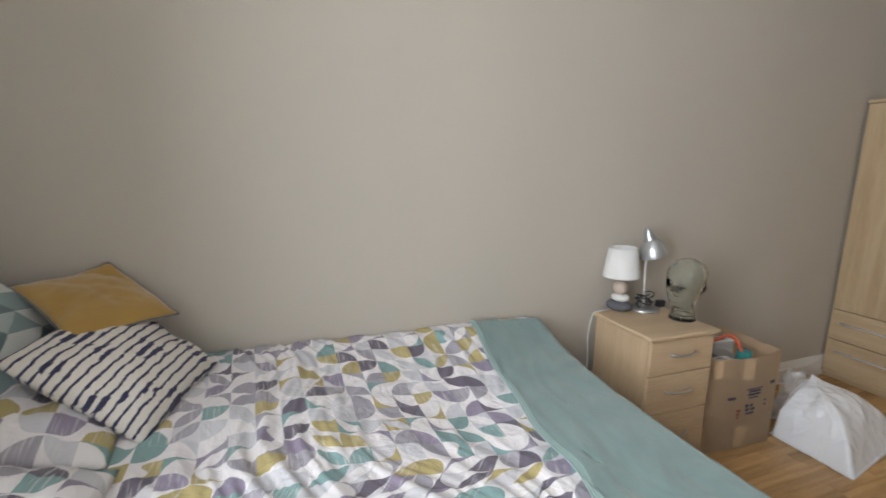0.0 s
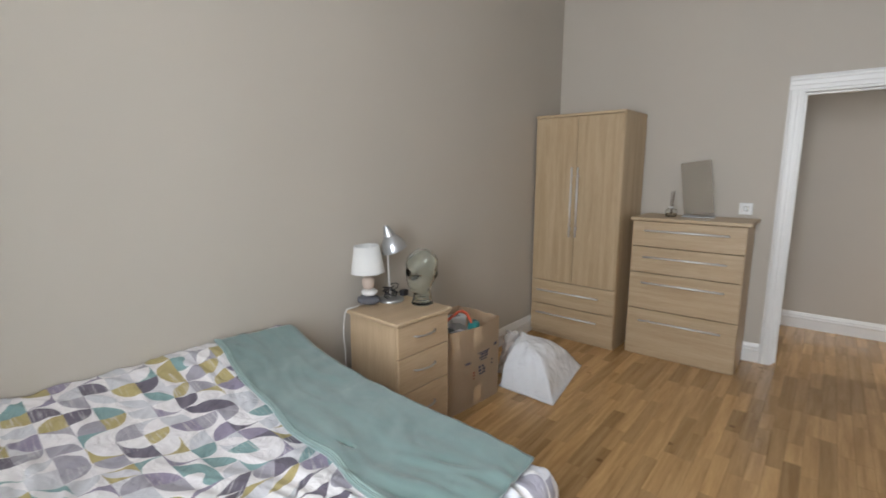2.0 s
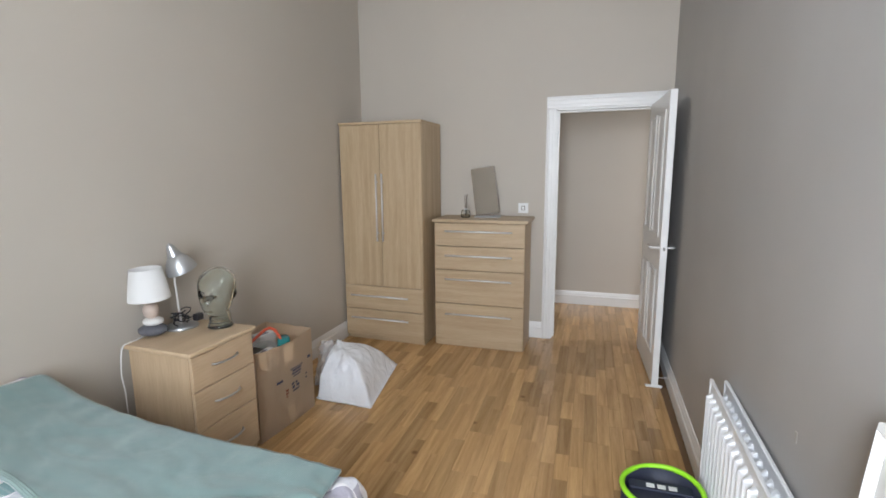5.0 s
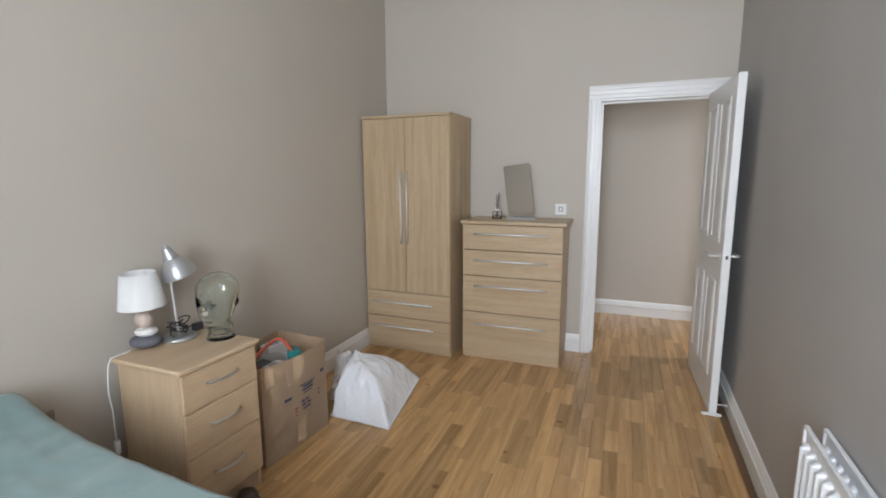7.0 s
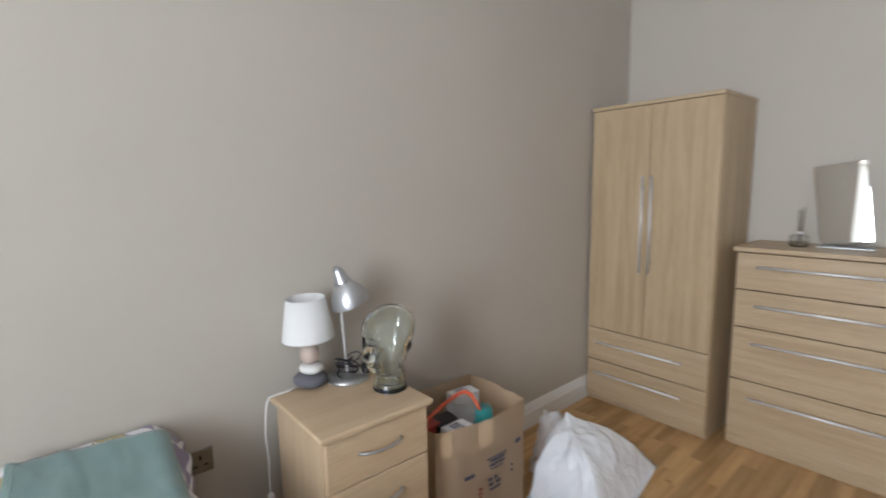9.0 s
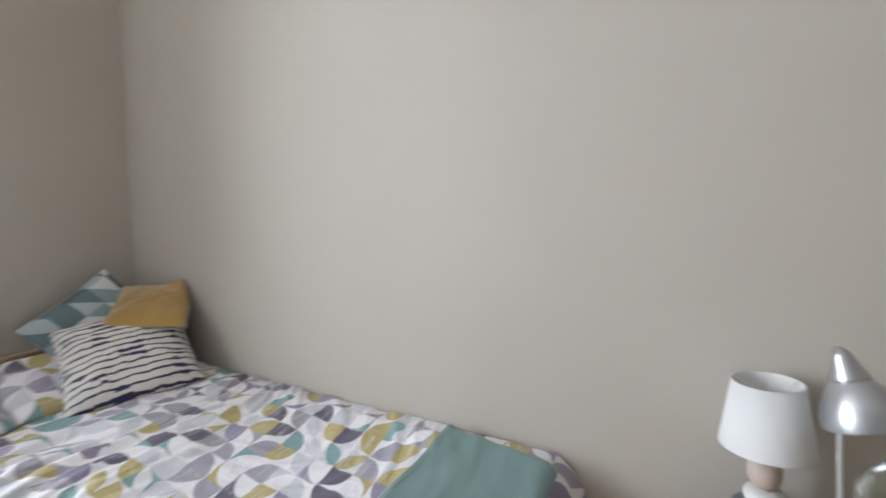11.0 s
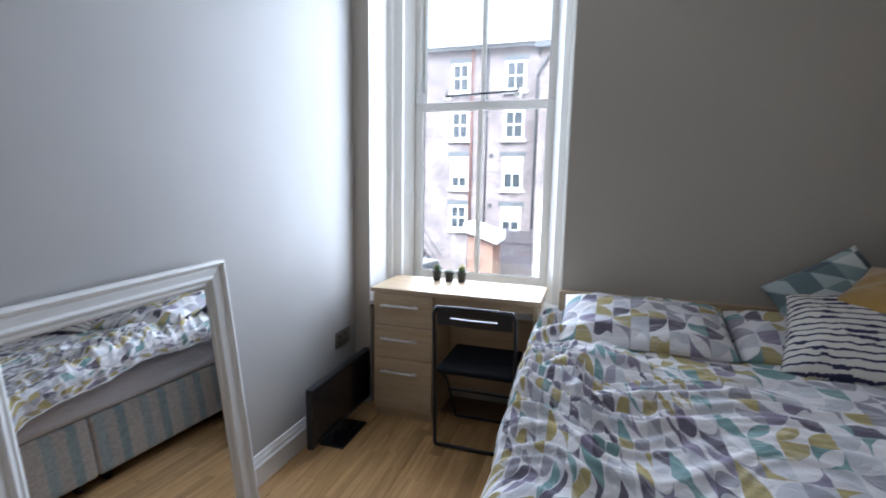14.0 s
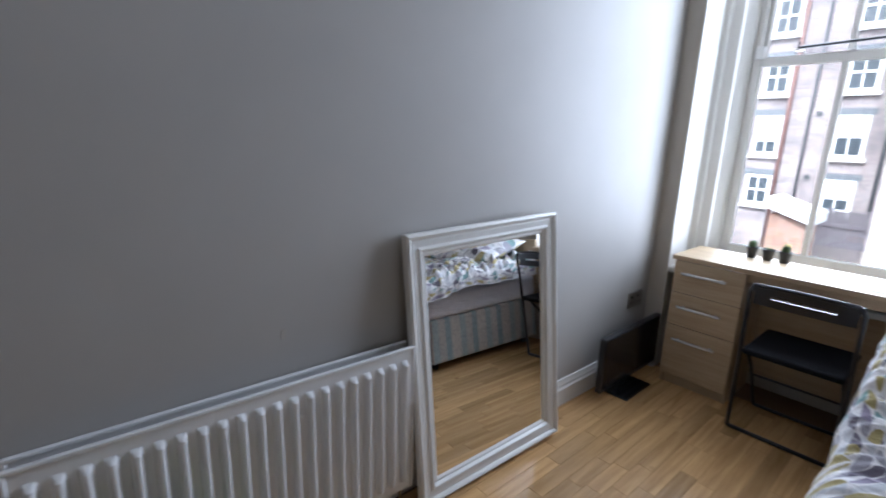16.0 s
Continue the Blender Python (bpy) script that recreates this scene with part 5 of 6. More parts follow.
def duvet(u, v):
    s, t = u * (1.575 + 0.035 * noise.noise((v * 5.0, 2, 60)) + 0.04 * v), 0.10 + v * 2.20
    # across
    if s < DEX:
        x, drop = s, 0.0
    else:
        a = (s - DEX) / 0.055
        if a < math.pi / 2:
            x, drop = DEX + 0.055 * math.sin(a), 0.055 * (1 - math.cos(a))
        else:
            e = s - DEX - 0.055 * math.pi / 2
            x, drop = DEX + 0.055 - 0.25 * e * e * 4, 0.055 + e
    edge = DFY + 0.03 * max(0.0, 1 - x / 0.9) - 0.015 * max(0.0, x - 0.9)
    if t < edge:
        y, fall = t, 0.0
    else:
        a = (t - edge) / 0.05
        if a < math.pi / 2:
            y, fall = edge + 0.05 * math.sin(a), 0.05 * (1 - math.cos(a))
        else:
            e = t - edge - 0.05 * math.pi / 2
            y, fall = edge + 0.05 + 0.015 * math.sin(e * 20), 0.05 + e
    flat = max(0.0, 1 - (drop + fall) / 0.05)
    z = duvet_top(x, t) * flat + bed_base(x, t) * (1 - flat) - max(drop, fall) - 0.35 * min(drop, fall)
    hang = min(1.0, (drop + fall) / 0.07)
    x += hang * (0.022 * noise.noise((t * 7, s * 3, 21.0)) + 0.012 * noise.noise((t * 17, s * 4, 5.0)))
    y += hang * 0.014 * noise.noise((s * 9, t * 3, 31.0))
    z += hang * (0.02 * noise.noise((t * 4.5, 3, 8)) + 0.012 * noise.noise((t * 14, 3, 18)))
    if x < 0.45:
        y += hang * (0.45 - x) / 0.45 * (0.045 + 0.045 * noise.noise((s * 22, t * 9, 71.0)))
    x = max(0.006, x)
    return Vector((x, y, z))


def duvet_uv(u, v):
    """Cloth runs closer where it is bunched towards the open side."""
    s, t = u * 1.62, v * 2.20
    bunch = max(0.0, s - 0.82) * max(0.0, min(1.0, (1.75 - t) / 0.5))
    return (s + 1.3 * bunch * bunch + 0.006 * noise.noise((s * 6, t * 6, 80)), t * (1 + 0.75 * bunch) + 0.10 * bunch * noise.noise((s * 2, t * 5, 84)) + 0.006 * noise.noise((s * 7, t * 7, 88)))


dv = link_mesh("duvet", grid(210, 270, duvet, duvet_uv), BEDPRINT, True)
part("hem", tube([duvet(1.0, k / 140) for k in range(141)], 0.0035, 6), HEM, dv, "white stitched hem", True)
tagged(dv, "rumpled cotton duvet printed with mustard, teal and grey leaf shapes", "duvet")


def pillow_mesh(a, c, t, n=34, ears=0.07, amp=0.008, seed=0.0, power=2.6, uv=1.0):
    """A cushion a x c, t thick, in its own plane (x across, y up), face to +z."""
    b = bmesh.new()
    lay = b.loops.layers.uv.verify()
    for s in (1, -1):
        vs = []
        for i in range(n + 1):
            row = []
            for j in range(n + 1):
                p, q = 2 * i / n - 1, 2 * j / n - 1
                x = a / 2 * p * (1 - ears * (1 - q * q))
                y = c / 2 * q * (1 - ears * (1 - p * p))
                h = t / 2 * (max(0.0, 1 - abs(p) ** power) * max(0.0, 1 - abs(q) ** power)) ** 0.55
                w = amp * fbm(p * 2.5 + seed, q * 2.5, s * 3.0) * (1 if h > 0.0005 else 0)
                row.append(b.verts.new((x, y, s * (h + w * (0.3 + h / t)))))
            vs.append(row)
        for i in range(n):
            for j in range(n):
                ids = [(i, j), (i + 1, j), (i + 1, j + 1), (i, j + 1)]
                if s < 0:
                    ids = ids[::-1]
                f = b.faces.new([vs[k][m] for k, m in ids])
                for lp, (k, m) in zip(f.loops, ids):
                    lp[lay].uv = (uv * k / n * a + (0.37 if s < 0 else 0), uv * m / n * c)
    bmesh.ops.remove_doubles(b, verts=[v for v in b.verts if v.is_boundary], dist=0.0015)
    return b


def lay_cushion(ob, centre, across, up):
    x = Vector(across).normalized()
    y = (Vector(up) - x * Vector(up).dot(x)).normalized()
    z = x.cross(y)
    m = Matrix((x, y, z)).transposed().to_4x4()
    ob.matrix_world = Matrix.Translation(centre) @ m


pl = link_mesh("pillow", pillow_mesh(0.70, 0.44, 0.15, seed=2.0, amp=0.03, ears=0.03, uv=1.0), BEDPRINT, True)
lay_cushion(pl, (1.015, 0.305, 0.752), (-1, 0.03, 0.0), (0.0, -1, 0.26))
tagged(pl, "plump pillow in printed leaf cotton against the headboard", "pillow", "pillows on the bed")
pl2 = link_mesh("pillow", pillow_mesh(0.66, 0.42, 0.14, seed=8.0, amp=0.03, ears=0.03, uv=1.0), BEDPRINT, True)
lay_cushion(pl2, (0.345, 0.285, 0.740), (-1, -0.03, 0.0), (0.0, -1, 0.22))
tagged(pl2, "plump pillow in printed leaf cotton under the cushions", "pillow", "pillows on the bed")

gc = link_mesh("cushion", pillow_mesh(0.39, 0.39, 0.12, seed=5.0, ears=0.04), TRIS, True)
lay_cushion(gc, (0.258, 0.195, 0.882), (-0.80, -0.02, 0.50), (0.48, -0.45, 0.74))
tagged(gc, "grey and sage triangle print cushion propped in the corner", "cushion")
sc = link_mesh("cushion", pillow_mesh(0.45, 0.43, 0.16, seed=9.0, amp=0.02, ears=0.05), STRIPES, True)
lay_cushion(sc, (0.300, 0.470, 0.822), (-0.378, 0.145, 0.035), (-0.08, -0.29, 0.204))
tagged(sc, "cream cushion with ragged navy stripes leaning on the pillows", "cushion")
mc = link_mesh("cushion", pillow_mesh(0.33, 0.33, 0.085, seed=13.0, ears=0.09, amp=0.008), MUSTARD, True)
lay_cushion(mc, (0.148, 0.385, 0.985), (-0.195, 0.211, 0.0), (-0.23, -0.19, 0.13))


def folded_up(ob):
    """The corner that meets the wall folds upward against it."""
    m, back = ob.matrix_world.copy(), ob.matrix_world.inverted()
    for v in ob.data.vertices:
        p = m @ v.co
        if p.x < 0.055:
            d = 0.055 - p.x
            p = Vector((max(0.008, 0.055 - 0.40 * d), p.y - 0.12 * d, p.z + 0.24 * d))
            v.co = back @ p


folded_up(mc)
tagged(mc, "mustard velvet cushion with grey piping on top of the pile", "cushion")
b = bmesh.new()
rim = []
for k in range(96):
    s, f = divmod(k, 24)
    q = 2 * f / 24 - 1
    e = 0.165 * (1 - 0.09 * (1 - q * q))
    p = mc.matrix_world @ Vector([(0.165 * q, -e, 0), (e, 0.165 * q, 0), (-0.165 * q, e, 0), (-e, -0.165 * q, 0)][s])
    if p.x < 0.055:
        p = Vector((max(0.008, 0.40 * p.x + 0.033), p.y - 0.12 * (0.055 - p.x), p.z + 0.24 * (0.055 - p.x)))
    rim.append(mc.matrix_world.inverted() @ p)
tube(rim, 0.0035, 6, b, closed=True)
part("piping", b, PIPING, mc, "grey piping", True)

# ---- throw over the foot of the bed ----
P00, P10, P01, P11 = Vector((0.05, 1.765)), Vector((1.45, 1.60)), Vector((0.10, 2.12)), Vector((1.42, 2.055))


def throw_at(u, v):
    p = P00.lerp(P10, u).lerp(P01.lerp(P11, u), v)
    p += Vector((0.0, 0.014 * noise.noise((u * 4, v * 2, 40)) + (0.02 * noise.noise((u * 7, 1, 44)) if v < 0.2 else 0)))
    over_y = max(0.0, p.y - (DFY + 0.03 * max(0.0, 1 - p.x / 0.9) + 0.015))
    over_x = max(0.0, p.x - DEX)
    z = duvet_top(p.x, min(p.y, 2.0)) * 0.75 + bed_base(p.x, min(p.y, 2.0)) * 0.25 + 0.018 + 0.004 * fbm(u * 9, v * 4, 50)
    z -= 2.2 * over_y ** 1.5 * 1.6 + 4.0 * over_x * over_x
    return Vector((max(0.008, p.x), p.y, z))


th = link_mesh("throw_blanket", grid(120, 40, throw_at, lambda u, v: (u * 1.32, v * 0.36)), THROW, True)
mod = th.modifiers.new("thickness", "SOLIDIFY")
mod.thickness, mod.offset = 0.011, 1.0
b = bmesh.new()
for j in range(3):
    tube([throw_at(k / 120, 0.012 + 0.016 * j) + Vector((0, 0, 0.0095)) for k in range(121)], 0.004, 6, b)
part("ribbed_border", b, THROWHEM, th, "paler ribbed border", True)
tagged(th, "sage green ribbed plush throw across the foot of the bed", "blanket")

# ---- desk in the window recess ----
DK = thing("desk", (1.474, -0.235, 0), "pale oak laminate desk with a three drawer pedestal", "desk")
dw, dd, dh = 0.953, 0.385, 0.768       # across, deep, high
part("desktop", box((0, 0, dh - 0.026), (dw, dd, dh), 0.004, seg=2), OAKX, DK)
part("end_panel", box((0.022, 0.01, 0), (0.040, dd - 0.02, dh - 0.026), 0.001), OAKZ, DK)
px0, px1 = 0.580, 0.934
part("pedestal_side", box((px0, 0.01, 0), (px0 + 0.018, dd - 0.02, dh - 0.026), 0.001), OAKZ, DK)
part("pedestal_side", box((px1 - 0.018, 0.01, 0), (px1, dd - 0.02, dh - 0.026), 0.001), OAKZ, DK)
part("modesty_panel", box((0.040, 0.02, 0.09), (px0, 0.036, dh - 0.026)), OAKX, DK)
part("front_rail", box((0.040, dd - 0.05, dh - 0.075), (px0, dd - 0.034, dh - 0.026), 0.001), OAKX, DK)
part("plinth", box((px0 + 0.018, dd - 0.045, 0), (px1 - 0.018, dd - 0.03, 0.06)), OAKX, DK)
for z0, z1, hz in ((0.560, 0.738, 0.676), (0.368, 0.556, 0.482), (0.062, 0.364, 0.290)):
    p = part("drawer", box((px0 + 0.001, dd - 0.020, z0), (px1 - 0.001, dd - 0.002, z1), 0.0015), OAKX, DK)
    bar_handle((0.66, dd - 0.002, hz), (0.88, dd - 0.002, hz), (0, 1, 0), p)
pt = thing("paper_sheet", (1.60, 0.02, dh + 0.0006), "grey printed sheet lying on the desk", "paper", rz=8)
part("sheet", box((-0.105, -0.075, 0), (0.105, 0.075, 0.0012)), PAPER, pt)


def plant_pot(x, y, kind):
    t = thing("potted_cactus", (x, y, dh + 0.0005), {"round": "small dark pot with a round spiny cactus", "low": "small dark pot with a low succulent", "flower": "small dark pot with a pale flowering cactus"}[kind] + " on the desk", "plant", "cactus pots on the desk")
    part("pot", lathe([(0, 0), (0.021, 0), (0.028, 0.052), (0.031, 0.053), (0.031, 0.062), (0.027, 0.062), (0.025, 0.05), (0, 0.05)], n=24), POT, t, "dark grey tapered pot", True)
    part("soil", lathe([(0.0255, 0.051), (0.012, 0.055), (0, 0.056)], n=16), SOIL, t, smooth=True)
    b = bmesh.new()
    if kind == "low":
        for k in range(9):
            a = k * 2.4
            tube([(0.004 * math.cos(a), 0.004 * math.sin(a), 0.054), (0.012 * math.cos(a), 0.012 * math.sin(a), 0.064), (0.019 * math.cos(a), 0.019 * math.sin(a), 0.068)], [0.004, 0.0045, 0.0008], 6, b)
    else:
        n = 20
        prof = [(0.008, 0.052), (0.016, 0.058), (0.0195, 0.070), (0.018, 0.084), (0.011, 0.094), (0.0, 0.097)]
        lathe(prof, n=n, bm=b)
        for v in b.verts:
            a = math.atan2(v.co.y, v.co.x)
            k = 1 + 0.10 * math.cos(a * 10)
            v.co.x, v.co.y = v.co.x * k, v.co.y * k
    body = part("cactus" if kind != "low" else "leaves", b, CACTUS, t, smooth=True)
    if kind != "low":
        b = bmesh.new()
        for k in range(34):
            a, z = k * 2.399, 0.058 + 0.036 * (k / 34)
            r = 0.019 * math.sin(math.pi * (0.25 + 0.7 * (1 - k / 34)))
            d = Vector((math.cos(a), math.sin(a), 0.4))
            o = Vector((r * math.cos(a), r * math.sin(a), z))
            tube([o, o + d * 0.007], [0.0006, 0.0002], 3, b)
        part("spines", b, FLOWER, body)
    if kind == "flower":
        b = bmesh.new()
        for k in range(14):
            a, r = k * 2.4, 0.004 + 0.014 * ((k * 7) % 10) / 10
            c = Vector((r * math.cos(a), r * math.sin(a), 0.092 + 0.008 * math.cos(k)))
            bmesh.ops.create_icosphere(b, subdivisions=1, radius=0.0055, matrix=Matrix.Translation(c))
        part("flowers", b, FLOWER, t, "pale yellow flower tufts", True)
    return t


plant_pot(2.135, -0.165, "round")
plant_pot(2.055, -0.160, "low")
plant_pot(1.98, -0.170, "flower")

# ---- folding chair ----
CH = thing("folding_chair", (1.765, 0.0, 0), "black folding chair with slotted back, tucked at the desk", "chair")


def back_slat():
    """Curved backrest with a slot through it."""
    b = bmesh.new()
    n = 16
    y0, cz, wz, hw = 0.372, 0.735, 0.046, 0.186
    for z0, z1, k0, k1 in ((cz - wz, cz - 0.006, 0, n), (cz + 0.006, cz + wz, 0, n), (cz - 0.006, cz + 0.006, 0, 3), (cz - 0.006, cz + 0.006, n - 3, n)):
        rows = []
        for i in range(k0, k1 + 1):
            x = -hw + 2 * hw * i / n
            bow = 0.022 * (1 - (x / hw) ** 2)
            zz = lambda z: z - 0.004 * (x / hw) ** 2
            lean = lambda z: y0 + bow + (z - 0.72) * 0.16
            rows.append([b.verts.new((x, lean(z0), zz(z0))), b.verts.new((x, lean(z1), zz(z1))), b.verts.new((x, lean(z1) + 0.012, zz(z1))), b.verts.new((x, lean(z0) + 0.012, zz(z0)))])
        for p, q in zip(rows, rows[1:]):
            for k in range(4):
                b.faces.new((p[k], p[(k + 1) % 4], q[(k + 1) % 4], q[k]))
        b.faces.new(rows[0][::-1]), b.faces.new(rows[-1])
    bmesh.ops.recalc_face_normals(b, faces=b.faces)
    return b


part("backrest", back_slat(), BLACKP, CH, "black curved backrest with a slot")
sb = box((-0.19, 0.0, 0.428), (0.19, 0.388, 0.458), 0.012, seg=3)
bmesh.ops.subdivide_edges(sb, edges=[e for e in sb.edges if e.calc_length() > 0.1], cuts=8, use_grid_fill=True)
for v in sb.verts:
    v.co.z -= 0.010 * max(0, 1 - (v.co.x / 0.19) ** 2) * math.sin(math.pi * min(1, max(0, v.co.y / 0.385)))
part("seat", sb, BLACKS, CH, "black padded seat")
for s in (-1, 1):
    x = s * 0.202
    part("back_leg", tube([(x * 0.92, 0.392, 0.778), (x, 0.388, 0.745), (x, 0.372, 0.60), (x * 1.01, 0.355, 0.40), (x * 1.01, 0.335, 0.02), (x * 0.98, 0.335, 0.011)], 0.0095, 10), BLACKM, CH, smooth=True)
    part("front_leg", tube([(x * 0.9, 0.345, 0.452), (x * 0.9, 0.20, 0.30), (x * 0.9, 0.02, 0.02), (x * 0.86, 0.01, 0.011)], 0.0085, 10), BLACKM, CH, smooth=True)
part("top_rail", tube([(-0.186, 0.392, 0.778), (-0.1, 0.408, 0.785), (0, 0.412, 0.787), (0.1, 0.408, 0.785), (0.186, 0.392, 0.778)], 0.0095, 10), BLACKM, CH, smooth=True)
part("floor_rail", tube([(-0.198, 0.335, 0.0115), (0.198, 0.335, 0.0115)], 0.0095, 10), BLACKM, CH, smooth=True)
part("floor_rail", tube([(-0.174, 0.01, 0.0105), (0.174, 0.01, 0.0105)], 0.0085, 10), BLACKM, CH, smooth=True)
part("cross_rail", tube([(-0.18, 0.16, 0.245), (0.18, 0.16, 0.245)], 0.006, 8), BLACKM, CH, smooth=True)

CH.scale = (1, 1, 0.977)

# ---- television on the floor ----
TV = thing("television", (2.495, 0.39, 0), "black flat television on its stand on the floor", "television", rz=0.5)
part("screen_housing", box((-0.012, -0.35, 0.058), (0.022, 0.285, 0.368), 0.005, seg=2), BLACKP, TV)
part("screen", box((-0.0145, -0.338, 0.080), (-0.0118, 0.273, 0.357), 0.001), SCREEN, TV, "dark glossy screen")
part("back_cover", box((0.022, -0.20, 0.09), (0.05, 0.15, 0.30), 0.012, seg=2), BLACKP, TV)
part("neck", box((0.0, -0.05, 0.015), (0.022, 0.03, 0.08), 0.004), BLACKP, TV)
part("stand_base", box((-0.098, -0.135, 0), (0.075, 0.145, 0.014), 0.006, seg=2), SCREEN, TV, "glossy black stand base")

# ---- leaning mirror ----
MR = thing("leaning_mirror", (2.486, 1.078, 0.0), "large mirror in a white moulded frame leaning on the wall", "mirror", rz=-3.1)
mw, mh, fw = 0.785, 1.045, 0.088
lean = math.atan2(0.098, 1.04)
mm = Matrix.Rotation(lean, 4, "Y") @ Matrix.Rotation(radians(-1.7), 4, "X")
prof = [(0.0, 0.0), (0.0, -0.030), (0.010, -0.036), (0.018, -0.030), (0.024, -0.022), (0.030, -0.024), (0.050, -0.020), (0.058, -0.028), (0.064, -0.026), (0.072, -0.014), (0.080, -0.016), (fw, -0.008), (fw, 0.0)]


def frame_rail(p0, p1, inward, trim=True):
    """Frame rail between two outer corners, mitred, profile towards the glass."""
    b = bmesh.new()
    p0, p1, i = Vector(p0), Vector(p1), Vector(inward)
    d = (p1 - p0).normalized()
    A = [b.verts.new(mm @ (p0 + i * u + d * u + Vector((h, 0, 0)))) for u, h in prof]
    B = [b.verts.new(mm @ (p1 + i * u - d * u + Vector((h, 0, 0)))) for u, h in prof]
    k = len(prof)
    for j in range(k):
        b.faces.new((A[j], A[(j + 1) % k], B[(j + 1) % k], B[j]))
    b.faces.new(A[::-1]), b.faces.new(B)
    bmesh.ops.recalc_face_normals(b, faces=b.faces)
    return b


c0, c1, c2, c3 = (0, 0, 0), (0, mw, 0), (0, mw, mh), (0, 0, mh)
part("frame_rail", frame_rail(c0, c1, (0, 0, 1)), GLOSS, MR)
part("frame_rail", frame_rail(c1, c2, (0, -1, 0)), GLOSS, MR)
part("frame_rail", frame_rail(c2, c3, (0, 0, -1)), GLOSS, MR)
part("frame_rail", frame_rail(c3, c0, (0, 1, 0)), GLOSS, MR)
b = box((-0.008, fw - 0.004, fw - 0.004), (-0.003, mw - fw + 0.004, mh - fw + 0.004))
for v in b.verts:
    v.co = mm @ v.co
part("mirror_glass", b, MIRROR, MR, "clear mirror glass")
b = box((0.0005, 0.01, 0.01), (0.005, mw - 0.01, mh - 0.01))
for v in b.verts:
    v.co = mm @ v.co
part("backing_board", b, CARD, MR)
# the lowest edge stands on the floor
low = min((o.matrix_basis @ v.co).z for o in MR.children for v in o.data.vertices)
MR.location.z = -low

# ---- radiator ----
RY0, RY1, RZ0, RZ1 = 1.880, 2.945, 0.085, 0.653
RA = thing("radiator", (0.018, RY0 + 0.0840, 0), "white double panel radiator with vertical flutes", "radiator", rz=-1.9)


def flute_panel(x, d):
    b = bmesh.new()
    n = 21
    pitch = (RY1 - RY0 - 0.03) / n
    pts = [(0.0, 0.0)]
    for k in range(n):
        y = 0.015 + k * pitch
        pts += [(y + pitch * f, o) for f, o in ((0.20, 0.0), (0.25, -0.008), (0.32, -0.017), (0.42, -0.022), (0.54, -0.022), (0.64, -0.017), (0.71, -0.008), (0.76, 0.0))]
    pts.append((RY1 - RY0, 0.0))
    zs = [(RZ0, 0), (RZ0 + 0.035, 0), (RZ0 + 0.05, 1), (RZ1 - 0.055, 1), (RZ1 - 0.042, 0), (RZ1, 0)]
    rows = [[b.verts.new((x + d * (o * k), y, z)) for y, o in pts] for z, k in zs]
    for r0, r1 in zip(rows, rows[1:]):
        for i in range(len(pts) - 1):
            b.faces.new((r0[i], r0[i + 1], r1[i + 1], r1[i]))
    bmesh.ops.recalc_face_normals(b, faces=b.faces)
    return b


for x, nm in ((2.537, "front_panel"), (2.588, "back_panel")):
    p = part(nm, flute_panel(x, 1), RADP, RA)
    part("top_edge", box((x - 0.006, -0.002, RZ1 - 0.008), (x + 0.007, RY1 - RY0 + 0.002, RZ1 + 0.004), 0.003, seg=2), RADP, p)
    part("panel_back", box((x + 0.004, 0.0, RZ0), (x + 0.008, RY1 - RY0, RZ1 - 0.008)), RADP, p)
    part("end_edge", tube([(x, 0, RZ0), (x, 0, RZ1)], 0.006, 8), RADP, p)
    part("end_edge", tube([(x, RY1 - RY0, RZ0), (x, RY1 - RY0, RZ1)], 0.006, 8), RADP, p)
for y in (0.14, RY1 - RY0 - 0.14, 0.45):
    part("wall_bracket", box((2.545, y - 0.012, RZ1 - 0.12), (2.628, y + 0.012, RZ1 - 0.05), 0.002), RADP, RA)
for y in (0.03, RY1 - RY0 - 0.03):
    part("valve_tail", tube([(2.567, y, RZ0 + 0.03), (2.567, y, RZ0 - 0.03), (2.567, y, 0.0)], 0.008, 10), CHROME, RA, "chrome pipe tail", True)

# ---- navy sports bag with a green rim ----
GB = thing("sports_bag", (2.398, 2.70, 0), "open navy nylon bag with a neon green rim", "bag")
part("bag_wall", lathe([(0.0, 0.002), (0.125, 0.002), (0.135, 0.012), (0.146, 0.15), (0.142, 0.295), (0.136, 0.295), (0.140, 0.15), (0.128, 0.016), (0.0, 0.012)], n=40), NAVY, GB, smooth=True)
part("rim", tube([(0.142 * math.cos(k * math.tau / 48), 0.148 * math.sin(k * math.tau / 48), 0.298 + 0.006 * math.sin(k * math.tau / 24)) for k in range(48)], 0.0105, 8, closed=True), NEON, GB, "neon green rim", True)
flap = part("flap", box((-0.115, 0.025, 0.262), (0.115, 0.075, 0.274), 0.004, seg=2), NAVY, GB)
b = box((-0.115, -0.09, 0.255), (0.115, 0.03, 0.266), 0.004, seg=2)
part("flap", b, NAVY, GB)
for k, (x0, x1) in enumerate(((-0.05, -0.02), (-0.01, 0.02), (0.03, 0.06))):
    part("printed_bar", box((x0, 0.035, 0.2741), (x1, 0.06, 0.2752)), WHITEP, flap)

